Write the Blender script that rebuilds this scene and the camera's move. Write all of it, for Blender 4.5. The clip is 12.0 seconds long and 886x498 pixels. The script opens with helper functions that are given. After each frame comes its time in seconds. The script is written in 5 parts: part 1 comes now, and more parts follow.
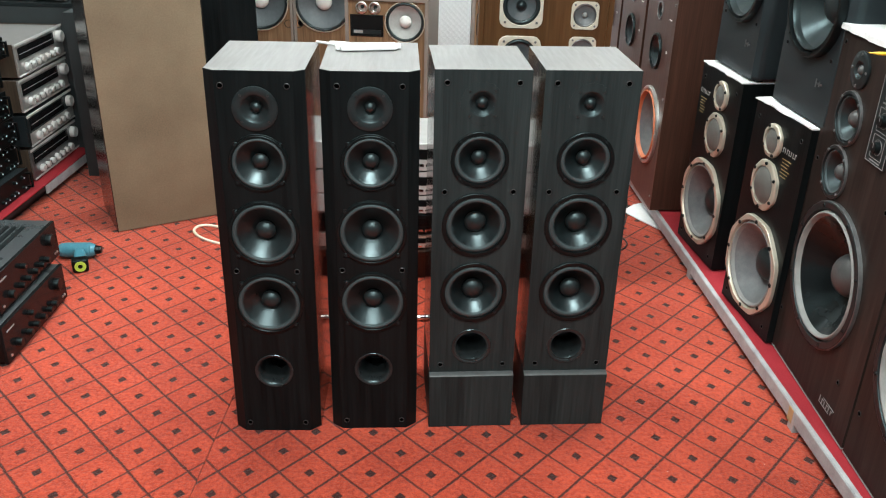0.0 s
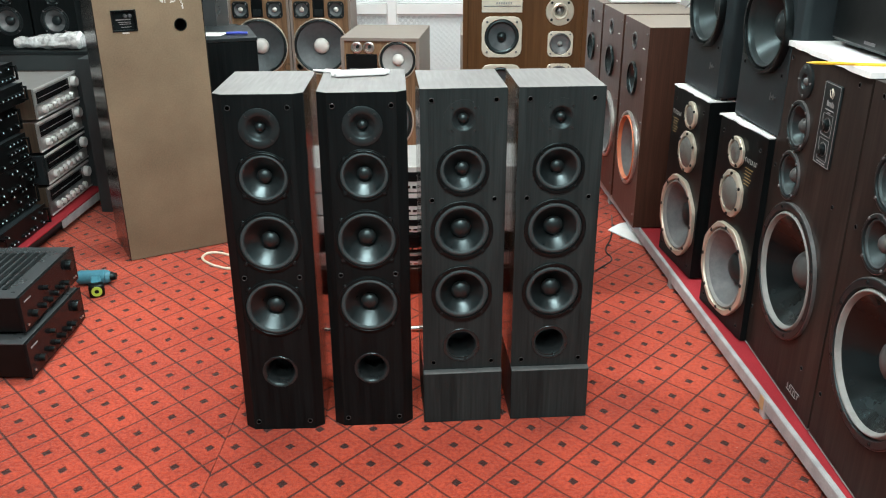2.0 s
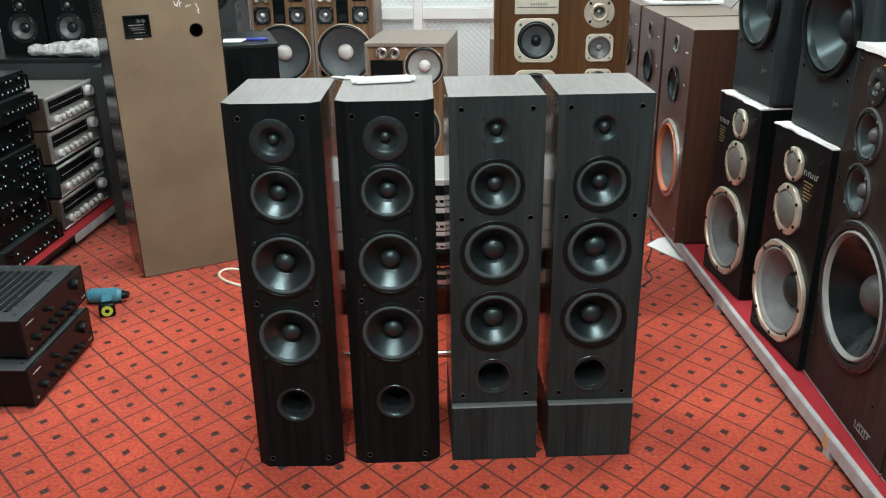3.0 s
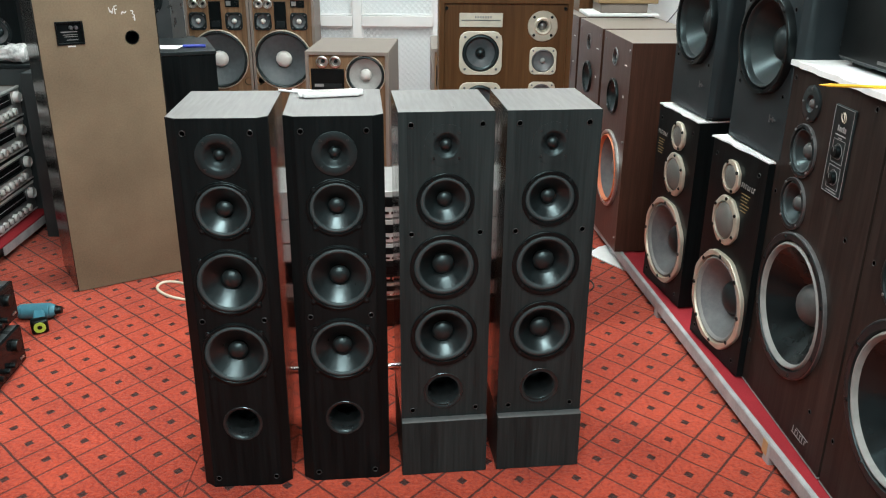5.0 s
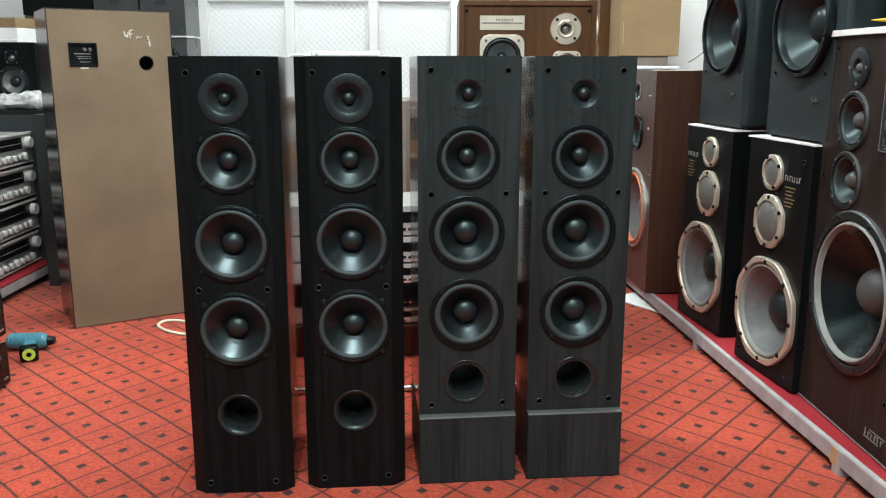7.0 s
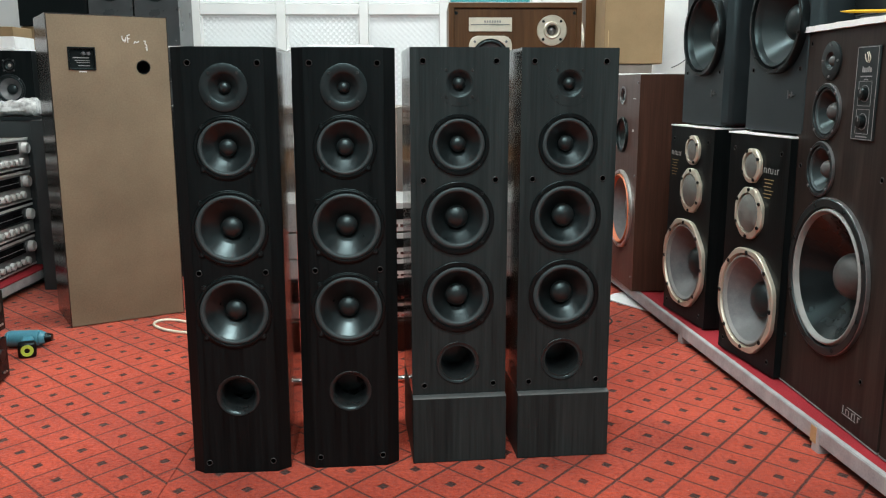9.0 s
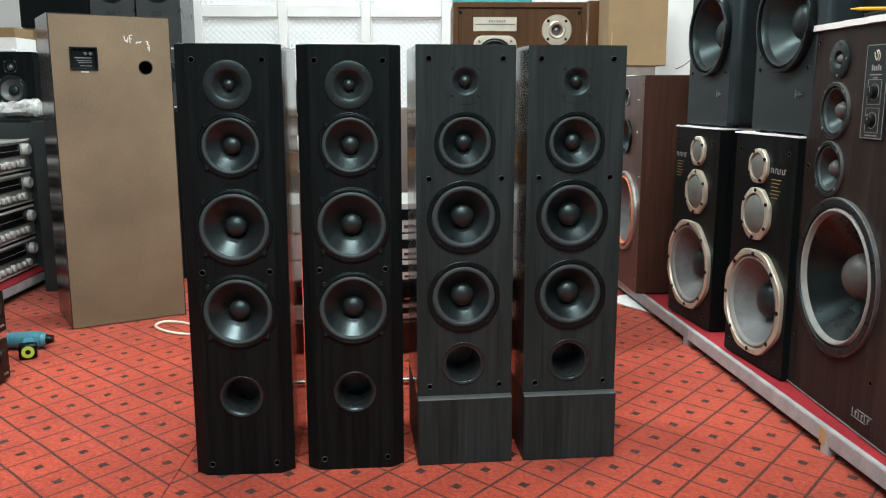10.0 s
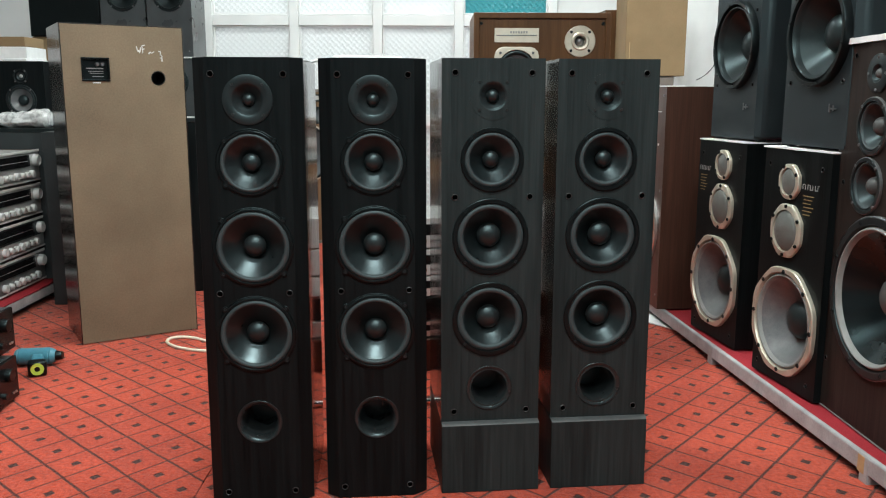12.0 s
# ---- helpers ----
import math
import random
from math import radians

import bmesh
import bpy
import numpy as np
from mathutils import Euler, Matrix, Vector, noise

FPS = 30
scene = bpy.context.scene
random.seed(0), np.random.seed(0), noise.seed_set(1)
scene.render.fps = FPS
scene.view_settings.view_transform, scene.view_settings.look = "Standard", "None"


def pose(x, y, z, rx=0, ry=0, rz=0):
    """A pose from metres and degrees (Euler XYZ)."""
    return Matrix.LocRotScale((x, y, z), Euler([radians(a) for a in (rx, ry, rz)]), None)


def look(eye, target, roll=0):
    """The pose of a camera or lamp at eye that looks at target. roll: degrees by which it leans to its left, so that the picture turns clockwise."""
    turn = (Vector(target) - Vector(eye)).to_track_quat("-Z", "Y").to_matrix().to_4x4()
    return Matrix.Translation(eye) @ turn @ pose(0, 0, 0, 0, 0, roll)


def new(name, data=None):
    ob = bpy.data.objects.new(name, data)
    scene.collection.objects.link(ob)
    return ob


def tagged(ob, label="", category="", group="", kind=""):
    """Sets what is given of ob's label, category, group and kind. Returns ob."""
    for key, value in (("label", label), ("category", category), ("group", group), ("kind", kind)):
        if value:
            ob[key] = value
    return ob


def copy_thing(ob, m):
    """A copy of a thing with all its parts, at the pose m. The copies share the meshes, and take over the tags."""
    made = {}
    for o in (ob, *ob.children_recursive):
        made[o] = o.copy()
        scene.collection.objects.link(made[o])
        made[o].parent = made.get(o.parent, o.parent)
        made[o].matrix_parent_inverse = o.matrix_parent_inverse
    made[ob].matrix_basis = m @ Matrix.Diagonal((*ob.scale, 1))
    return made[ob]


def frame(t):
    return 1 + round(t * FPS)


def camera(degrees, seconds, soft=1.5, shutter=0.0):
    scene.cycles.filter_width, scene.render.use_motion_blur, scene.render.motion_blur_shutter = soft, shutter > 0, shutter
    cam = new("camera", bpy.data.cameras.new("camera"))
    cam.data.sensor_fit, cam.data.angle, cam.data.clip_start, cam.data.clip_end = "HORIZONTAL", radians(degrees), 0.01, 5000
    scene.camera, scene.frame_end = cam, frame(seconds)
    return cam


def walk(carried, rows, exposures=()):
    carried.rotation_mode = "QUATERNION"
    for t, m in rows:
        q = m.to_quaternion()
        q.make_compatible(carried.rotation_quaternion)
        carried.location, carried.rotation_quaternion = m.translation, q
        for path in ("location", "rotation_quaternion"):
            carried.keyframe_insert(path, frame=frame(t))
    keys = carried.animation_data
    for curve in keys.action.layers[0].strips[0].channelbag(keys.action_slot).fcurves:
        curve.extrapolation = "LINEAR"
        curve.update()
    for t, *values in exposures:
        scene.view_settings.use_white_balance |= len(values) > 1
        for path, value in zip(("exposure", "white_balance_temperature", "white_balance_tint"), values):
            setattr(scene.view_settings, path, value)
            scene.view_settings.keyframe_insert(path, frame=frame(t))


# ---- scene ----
cam = camera(55.7, 12.0, 1.15)
PATH = [
    (0, (0.135, 0.052, 1.507), (0.104, 1.858, 0.647), 1.5),
    (0.5, (0.142, 0.0, 1.511), (0.098, 1.822, 0.69), 1.4),
    (1, (0.161, -0.094, 1.512), (0.131, 1.738, 0.71), 1.0),
    (1.5, (0.178, -0.203, 1.514), (0.139, 1.629, 0.713), 0.1),
    (2, (0.182, -0.184, 1.488), (0.14, 1.666, 0.728), -0.2),
    (2.5, (0.18, -0.062, 1.458), (0.099, 1.794, 0.716), -0.7),
    (2.7, (0.176, -0.006, 1.447), (0.069, 1.847, 0.701), -0.9),
    (4.3, (0.12, 0.072, 1.461), (0.118, 1.933, 0.729), 0.7),
    (4.5, (0.121, 0.068, 1.466), (0.155, 1.924, 0.722), 0.6),
    (5, (0.129, 0.045, 1.472), (0.178, 1.904, 0.735), 0.5),
    (5.5, (0.106, 0.041, 1.474), (0.137, 1.912, 0.766), 0.2),
    (6, (0.099, 0.089, 1.425), (0.113, 1.961, 0.72), 0.5),
    (6.5, (0.11, 0.124, 1.228), (0.121, 2.028, 0.619), 0.6),
    (7, (0.116, 0.113, 1.014), (0.129, 2.067, 0.586), 0.1),
    (7.5, (0.092, 0.097, 0.949), (0.14, 2.058, 0.561), -0.3),
    (9.5, (0.113, 0.013, 0.937), (0.149, 1.978, 0.564), -0.0),
    (10, (0.096, 0.04, 0.926), (0.134, 2.005, 0.558), 0.0),
    (10.5, (0.075, 0.056, 0.924), (0.107, 2.019, 0.541), 0.0),
    (11, (0.07, 0.073, 0.924), (0.095, 2.035, 0.535), 0.0),
    (11.5, (0.061, 0.094, 0.931), (0.08, 2.057, 0.55), 0.1),
    (12, (0.049, 0.117, 0.945), (0.075, 2.085, 0.592), 0.1),
]
EXPOSURES = [(0, 0.02), (0.5, 0.1), (1, -0.02), (1.5, -0.12), (2, -0.1), (2.5, -0.2), (4.5, -0.3), (5.5, -0.24), (6, -0.3), (6.5, -0.18), (7, -0.06),
             (7.5, -0.32), (9.5, -0.24), (10.5, -0.04), (11, -0.04), (11.5, -0.02), (12, -0.27)]
walk(cam, [(t, look(eye, target, roll)) for t, eye, target, roll in PATH], EXPOSURES)

# ---------------------------------------------------------------- light
world = bpy.data.worlds.new("world")
scene.world = world
world.use_nodes = True
wn = world.node_tree
sky = wn.nodes.new("ShaderNodeTexSky")
sky.sky_type, sky.sun_disc, sky.sun_elevation, sky.sun_rotation = "NISHITA", False, radians(50), radians(20)
wn.links.new(sky.outputs["Color"], wn.nodes["Background"].inputs["Color"])
wn.nodes["Background"].inputs["Strength"].default_value = 0.10


def area_lamp(name, m, sx, sy, watts, color):
    data = bpy.data.lights.new(name, "AREA")
    data.shape, data.size, data.size_y, data.energy, data.color = "RECTANGLE", sx, sy, watts, color
    ob = new(name, data)
    ob.matrix_world = m
    return ob


# fluorescent tubes under the ceiling, along the shop
TUBE = (0.90, 1.0, 0.975)
for lx, ly, w in ((-0.75, -0.7, 62), (0.75, -0.7, 62), (0.1, 0.8, 82), (-0.5, 2.8, 66), (1.45, 3.0, 62), (-0.9, 5.0, 40), (0.9, 5.0, 40)):
    area_lamp("ceiling_tube", pose(lx, ly, 2.93), 1.2, 0.16, w, TUBE)


# ---------------------------------------------------------------- materials
def rgb(c):
    return (c[0], c[1], c[2], 1.0)


def shader(name):
    m = bpy.data.materials.new(name)
    m.use_nodes = True
    nt = m.node_tree
    return m, nt, nt.nodes["Principled BSDF"]


def node(nt, kind, **kw):
    n = nt.nodes.new(kind)
    for k, v in kw.items():
        n.inputs[k].default_value = v
    return n


def math_node(nt, op, a, b=None):
    n = nt.nodes.new("ShaderNodeMath")
    n.operation = op
    for i, v in enumerate((a, b)):
        if v is None:
            continue
        if isinstance(v, (int, float)):
            n.inputs[i].default_value = v
        else:
            nt.links.new(v, n.inputs[i])
    return n.outputs[0]


def ramp(nt, fac, stops):
    r = nt.nodes.new("ShaderNodeValToRGB")
    nt.links.new(fac, r.inputs["Fac"])
    el = r.color_ramp.elements
    el[0].position, el[0].color = stops[0][0], rgb(stops[0][1])
    el[1].position, el[1].color = stops[-1][0], rgb(stops[-1][1])
    for p, c in stops[1:-1]:
        e = el.new(p)
        e.color = rgb(c)
    return r.outputs["Color"]


def coords(nt, scale=(1, 1, 1), rot=(0, 0, 0), loc=(0, 0, 0)):
    tc = nt.nodes.new("ShaderNodeTexCoord")
    mp = nt.nodes.new("ShaderNodeMapping")
    mp.inputs["Scale"].default_value, mp.inputs["Rotation"].default_value, mp.inputs["Location"].default_value = scale, rot, loc
    nt.links.new(tc.outputs["Object"], mp.inputs["Vector"])
    return mp.outputs["Vector"]


def plain(name, c1, c2, rough=0.5, metal=0.0, scale=30.0, bump=0.1, fine=220.0, coat=0.0, spec=0.5, rough_var=0.12, sheen_tint=None):
    """A surface with blotches at one scale and grain at another."""
    m, nt, p = shader(name)
    v = coords(nt)
    big = node(nt, "ShaderNodeTexNoise", Scale=scale, Detail=4.0)
    small = node(nt, "ShaderNodeTexNoise", Scale=fine, Detail=3.0)
    for n in (big, small):
        nt.links.new(v, n.inputs["Vector"])
    mixed = math_node(nt, "ADD", math_node(nt, "MULTIPLY", big.outputs["Fac"], 0.65), math_node(nt, "MULTIPLY", small.outputs["Fac"], 0.35))
    nt.links.new(ramp(nt, mixed, ((0.3, c1), (0.7, c2))), p.inputs["Base Color"])
    nt.links.new(math_node(nt, "ADD", math_node(nt, "MULTIPLY", big.outputs["Fac"], rough_var * 2), rough - rough_var), p.inputs["Roughness"])
    p.inputs["Metallic"].default_value = metal
    p.inputs["Coat Weight"].default_value = coat
    p.inputs["Specular IOR Level"].default_value = spec
    if sheen_tint:
        p.inputs["Specular Tint"].default_value = rgb(sheen_tint)
    if bump:
        b = node(nt, "ShaderNodeBump", Strength=bump, Distance=0.002)
        nt.links.new(small.outputs["Fac"], b.inputs["Height"])
        nt.links.new(b.outputs["Normal"], p.inputs["Normal"])
    return m


def wood(name, dark, light, rough=0.4, stretch=(55, 55, 2.2), coat=0.0, bump=0.08, spec=0.28, bands=0.5, sheen_tint=None):
    """Veneer with its grain upright: long streaks, pores and slow changes of tone."""
    m, nt, p = shader(name)
    v = coords(nt, stretch)
    v2 = coords(nt, (stretch[0] * 4, stretch[1] * 4, stretch[2] * 3))
    v3 = coords(nt, (7, 7, 1.1))
    streak = node(nt, "ShaderNodeTexNoise", Scale=1.0, Detail=6.0, Roughness=0.65, Distortion=0.6)
    pore = node(nt, "ShaderNodeTexNoise", Scale=1.0, Detail=2.0)
    slow = node(nt, "ShaderNodeTexNoise", Scale=1.0, Detail=3.0)
    for n, vec in ((streak, v), (pore, v2), (slow, v3)):
        nt.links.new(vec, n.inputs["Vector"])
    f = math_node(nt, "ADD", math_node(nt, "MULTIPLY", streak.outputs["Fac"], 0.5), math_node(nt, "MULTIPLY", pore.outputs["Fac"], 0.25))
    f = math_node(nt, "ADD", f, math_node(nt, "MULTIPLY", slow.outputs["Fac"], bands * 0.5))
    f = math_node(nt, "ADD", f, 0.125 - bands * 0.25)
    nt.links.new(ramp(nt, f, ((0.36, dark), (0.52, tuple((a + b) / 2 for a, b in zip(dark, light))), (0.66, light))), p.inputs["Base Color"])
    nt.links.new(math_node(nt, "ADD", math_node(nt, "MULTIPLY", pore.outputs["Fac"], 0.25), rough - 0.12), p.inputs["Roughness"])
    p.inputs["Coat Weight"].default_value = coat
    p.inputs["Coat Roughness"].default_value = 0.2
    p.inputs["Specular IOR Level"].default_value = spec
    if sheen_tint:
        p.inputs["Specular Tint"].default_value = rgb(sheen_tint)
    b = node(nt, "ShaderNodeBump", Strength=bump, Distance=0.001)
    nt.links.new(pore.outputs["Fac"], b.inputs["Height"])
    nt.links.new(b.outputs["Normal"], p.inputs["Normal"])
    return m


COOL = (0.70, 0.95, 1.0)


def carpet(name, ox, oy, va, vb, thick_first):
    """Red woven carpet: dark lattice lines, thick one way and thin the other, with a dark square in each field."""
    m, nt, p = shader(name)
    tc = nt.nodes.new("ShaderNodeTexCoord")
    wob = node(nt, "ShaderNodeTexNoise", Scale=5.0, Detail=2.0)
    nt.links.new(tc.outputs["Object"], wob.inputs["Vector"])
    sep0 = nt.nodes.new("ShaderNodeSeparateXYZ")
    nt.links.new(tc.outputs["Object"], sep0.inputs[0])
    w = math_node(nt, "MULTIPLY", math_node(nt, "SUBTRACT", wob.outputs["Fac"], 0.5), 0.007)
    x = math_node(nt, "ADD", math_node(nt, "SUBTRACT", sep0.outputs["X"], ox), w)
    y = math_node(nt, "ADD", math_node(nt, "SUBTRACT", sep0.outputs["Y"], oy), w)
    det = va[0] * vb[1] - va[1] * vb[0]
    u = math_node(nt, "SUBTRACT", math_node(nt, "MULTIPLY", x, vb[1] / det), math_node(nt, "MULTIPLY", y, vb[0] / det))
    q = math_node(nt, "SUBTRACT", math_node(nt, "MULTIPLY", y, va[0] / det), math_node(nt, "MULTIPLY", x, va[1] / det))
    cell = []
    for k in (u, q):
        f = math_node(nt, "FRACT", math_node(nt, "ADD", k, 100.5))
        cell.append(math_node(nt, "ABSOLUTE", math_node(nt, "SUBTRACT", f, 0.5)))
    fine = node(nt, "ShaderNodeTexNoise", Scale=260.0, Detail=2.0)
    mid = node(nt, "ShaderNodeTexNoise", Scale=85.0, Detail=4.0)
    big = node(nt, "ShaderNodeTexNoise", Scale=2.3, Detail=5.0)
    for n in (fine, mid, big):
        nt.links.new(tc.outputs["Object"], n.inputs["Vector"])
    rag = math_node(nt, "MULTIPLY", math_node(nt, "SUBTRACT", mid.outputs["Fac"], 0.5), 0.085)

    def soft(value, at, width):
        r = nt.nodes.new("ShaderNodeMapRange")
        r.interpolation_type = "SMOOTHSTEP"
        nt.links.new(value, r.inputs[0])
        r.inputs[1].default_value, r.inputs[2].default_value = at - width, at + width
        return r.outputs[0]

    thin, thick = 0.472, 0.470
    wa, wb = (thick, thin) if thick_first else (thin, thick)
    la = math_node(nt, "MULTIPLY", soft(math_node(nt, "ADD", cell[0], rag), wa, 0.014), 0.90 if thick_first else 0.82)
    lb = math_node(nt, "MULTIPLY", soft(math_node(nt, "ADD", cell[1], rag), wb, 0.014), 0.82 if thick_first else 0.90)
    dot = math_node(nt, "SUBTRACT", 1.0, soft(math_node(nt, "ADD", math_node(nt, "MAXIMUM", cell[0], cell[1]), math_node(nt, "MULTIPLY", rag, 0.6)), 0.096, 0.018))
    dark = math_node(nt, "MAXIMUM", math_node(nt, "MAXIMUM", la, lb), math_node(nt, "MULTIPLY", dot, 0.96))
    base = ramp(nt, math_node(nt, "ADD", math_node(nt, "MULTIPLY", big.outputs["Fac"], 0.3), math_node(nt, "ADD", math_node(nt, "MULTIPLY", mid.outputs["Fac"], 0.4), math_node(nt, "MULTIPLY", fine.outputs["Fac"], 0.3))),
                ((0.42, CARPET_A), (0.58, CARPET_B)))
    worn = node(nt, "ShaderNodeTexNoise", Scale=0.9, Detail=7.0, Roughness=0.7)
    nt.links.new(tc.outputs["Object"], worn.inputs["Vector"])
    soil = ramp(nt, worn.outputs["Fac"], ((0.38, (0.70, 0.66, 0.66)), (0.60, (1.0, 1.0, 1.0))))
    tone = nt.nodes.new("ShaderNodeMix")
    tone.data_type, tone.blend_type = "RGBA", "MULTIPLY"
    tone.inputs[0].default_value = 1.0
    nt.links.new(base, tone.inputs[6])
    nt.links.new(soil, tone.inputs[7])
    base = tone.outputs[2]
    mix = nt.nodes.new("ShaderNodeMix")
    mix.data_type = "RGBA"
    nt.links.new(dark, mix.inputs[0])
    nt.links.new(base, mix.inputs[6])
    mix.inputs[7].default_value = (0.026, 0.008, 0.0075, 1)
    # lint and crumbs
    vor = node(nt, "ShaderNodeTexVoronoi", Scale=9.0)
    nt.links.new(tc.outputs["Object"], vor.inputs["Vector"])
    crumb = math_node(nt, "LESS_THAN", vor.outputs["Distance"], 0.018)
    mix2 = nt.nodes.new("ShaderNodeMix")
    mix2.data_type = "RGBA"
    nt.links.new(math_node(nt, "MULTIPLY", crumb, 0.7), mix2.inputs[0])
    nt.links.new(mix.outputs[2], mix2.inputs[6])
    mix2.inputs[7].default_value = (0.75, 0.5, 0.42, 1)
    nt.links.new(mix2.outputs[2], p.inputs["Base Color"])
    p.inputs["Roughness"].default_value = 0.95
    p.inputs["Specular IOR Level"].default_value = 0.15
    p.inputs["Sheen Weight"].default_value = 0.15
    b = node(nt, "ShaderNodeBump", Strength=0.75, Distance=0.005)
    nt.links.new(math_node(nt, "SUBTRACT", math_node(nt, "ADD", math_node(nt, "MULTIPLY", mid.outputs["Fac"], 0.8), fine.outputs["Fac"]), math_node(nt, "MULTIPLY", dark, 0.3)), b.inputs["Height"])
    nt.links.new(b.outputs["Normal"], p.inputs["Normal"])
    return m


CARPET_A, CARPET_B = (0.34, 0.036, 0.017), (0.62, 0.088, 0.040)
CARPET_MAIN = carpet("red_carpet_main", 0.5635, 2.002, (0.0758, 0.0896), (-0.0860, 0.0847), False)
CARPET_SIDE = carpet("red_carpet_side", -0.9559, 1.9335, (0.0755, 0.0908), (-0.0820, 0.0803), True)
BLACK_ASH = wood("black_ash", (0.0020, 0.0024, 0.0026), (0.0098, 0.0118, 0.0125), 0.40, stretch=(42, 42, 1.7), spec=0.13, bump=0.25, bands=0.8, sheen_tint=COOL)
BLACK_SIDE = wood("glossy_black_side", (0.0060, 0.0064, 0.0065), (0.0170, 0.0178, 0.0180), 0.11, stretch=(24, 24, 1.6), spec=1.0, bump=0.015)
GREY_ASH = wood("grey_ash", (0.0115, 0.0143, 0.0148), (0.0310, 0.0380, 0.0388), 0.42, stretch=(46, 46, 1.7), spec=0.17, bump=0.3, bands=1.0, sheen_tint=COOL)
GREY_SIDE = wood("glossy_grey_side", (0.0140, 0.0152, 0.0154), (0.0300, 0.0322, 0.0325), 0.14, stretch=(28, 28, 1.6), spec=1.0, bump=0.02)
# tower tops: same veneer as the sides, sheen painted in as a paler base
SHEEN_TOP = wood("ash_top_sheen", (0.150, 0.144, 0.143), (0.180, 0.173, 0.171), 0.34, stretch=(26, 2.5, 26), bump=0.03)
ROSEWOOD = wood("dark_rosewood", (0.0085, 0.0066, 0.0058), (0.041, 0.0292, 0.0255), 0.46, spec=0.12)
MAHOGANY = wood("red_mahogany", (0.028, 0.0125, 0.0088), (0.070, 0.029, 0.019), 0.38)
BAFFLE_BROWN = wood("brown_baffle", (0.05, 0.026, 0.022), (0.10, 0.058, 0.048), 0.38)
WALNUT = wood("warm_walnut", (0.070, 0.029, 0.0095), (0.128, 0.058, 0.021), 0.42)
STUDIO_WOOD = wood("streaked_walnut", (0.10, 0.055, 0.028), (0.30, 0.18, 0.10), 0.45, stretch=(40, 40, 2))
DUSTY_TOP = plain("dusty_walnut_top", (0.16, 0.13, 0.11), (0.23, 0.19, 0.165), 0.55, scale=12)
SIDE_DARK = wood("dark_side_veneer", (0.018, 0.015, 0.013), (0.045, 0.038, 0.033), 0.17, spec=1.0)
BACK_BOARD = plain("brown_back_board", (0.118, 0.084, 0.051), (0.228, 0.168, 0.106), 0.7, scale=3.2, bump=0.15, fine=160)
BLACK_PLASTIC = plain("black_plastic", (0.002, 0.0023, 0.0025), (0.005, 0.0057, 0.0060), 0.34, bump=0.05, spec=0.26, sheen_tint=COOL)
DARK_PLATE = plain("dark_grey_plate", (0.008, 0.0095, 0.0102), (0.015, 0.0175, 0.0185), 0.42, bump=0.08, spec=0.35, sheen_tint=COOL)
RUBBER = plain("black_rubber", (0.007, 0.0088, 0.0094), (0.014, 0.0168, 0.0176), 0.40, bump=0.05, spec=0.55, sheen_tint=(0.72, 0.96, 1.0))
CONE_BLACK = plain("black_poly_cone", (0.0035, 0.0052, 0.0057), (0.0080, 0.0108, 0.0116), 0.33, scale=60, bump=0.07, fine=500, spec=0.80, sheen_tint=(0.74, 0.95, 1.0))
CONE_CHARCOAL = plain("charcoal_paper_cone", (0.014, 0.018, 0.019), (0.024, 0.029, 0.030), 0.34, scale=24, bump=0.08, spec=0.38, sheen_tint=(0.68, 0.95, 1.0))
ROLL_RUBBER = plain("grey_black_rubber_roll", (0.032, 0.039, 0.041), (0.047, 0.056, 0.059), 0.48, scale=18, bump=0.05, spec=0.3, sheen_tint=COOL)
# plinth ledge: lighter grey than the ash, painting the light from above
LEDGE_LIT = plain("lit_grey_ledge", (0.045, 0.048, 0.049), (0.078, 0.082, 0.083), 0.5, scale=40, bump=0.1)
DUSTY_CAP = plain("dusty_grey_cap", (0.050, 0.051, 0.051), (0.085, 0.086, 0.085), 0.45, scale=30, bump=0.1)
CONE_GREY = plain("grey_cone", (0.10, 0.105, 0.11), (0.16, 0.165, 0.17), 0.4, scale=40, bump=0.1)
CONE_SMOKE = plain("smoky_poly_cone", (0.0040, 0.0046, 0.0050), (0.0110, 0.0120, 0.0128), 0.26, scale=14, bump=0.05, spec=0.42, sheen_tint=(0.58, 0.93, 1.0))
CONE_BLUE = plain("slate_paper_cone", (0.065, 0.077, 0.084), (0.100, 0.116, 0.125), 0.5, scale=40, bump=0.2)
CONE_LIGHT = plain("light_grey_cone", (0.26, 0.26, 0.25), (0.36, 0.36, 0.35), 0.6, scale=40, bump=0.2)
SURROUND_GREY = plain("pale_grey_surround", (0.17, 0.17, 0.165), (0.26, 0.26, 0.25), 0.6, scale=25)
SURROUND_RED = plain("orange_red_surround", (0.50, 0.12, 0.05), (0.62, 0.20, 0.09), 0.55)
MESH_GREY = plain("grey_mesh_dome", (0.12, 0.125, 0.117), (0.19, 0.195, 0.183), 0.42, metal=0.3, bump=0.6, fine=900)
SILVER = plain("brushed_silver", (0.58, 0.57, 0.55), (0.72, 0.71, 0.69), 0.32, metal=0.9, bump=0.05)
CHAMPAGNE = plain("champagne_metal", (0.52, 0.47, 0.38), (0.66, 0.60, 0.50), 0.42, metal=0.6, bump=0.05)
CREAM_METAL = plain("cream_metal", (0.62, 0.57, 0.47), (0.74, 0.69, 0.58), 0.45, metal=0.3, bump=0.05)
CHROME = plain("chrome", (0.75, 0.75, 0.75), (0.85, 0.85, 0.85), 0.15, metal=1.0, bump=0.0)
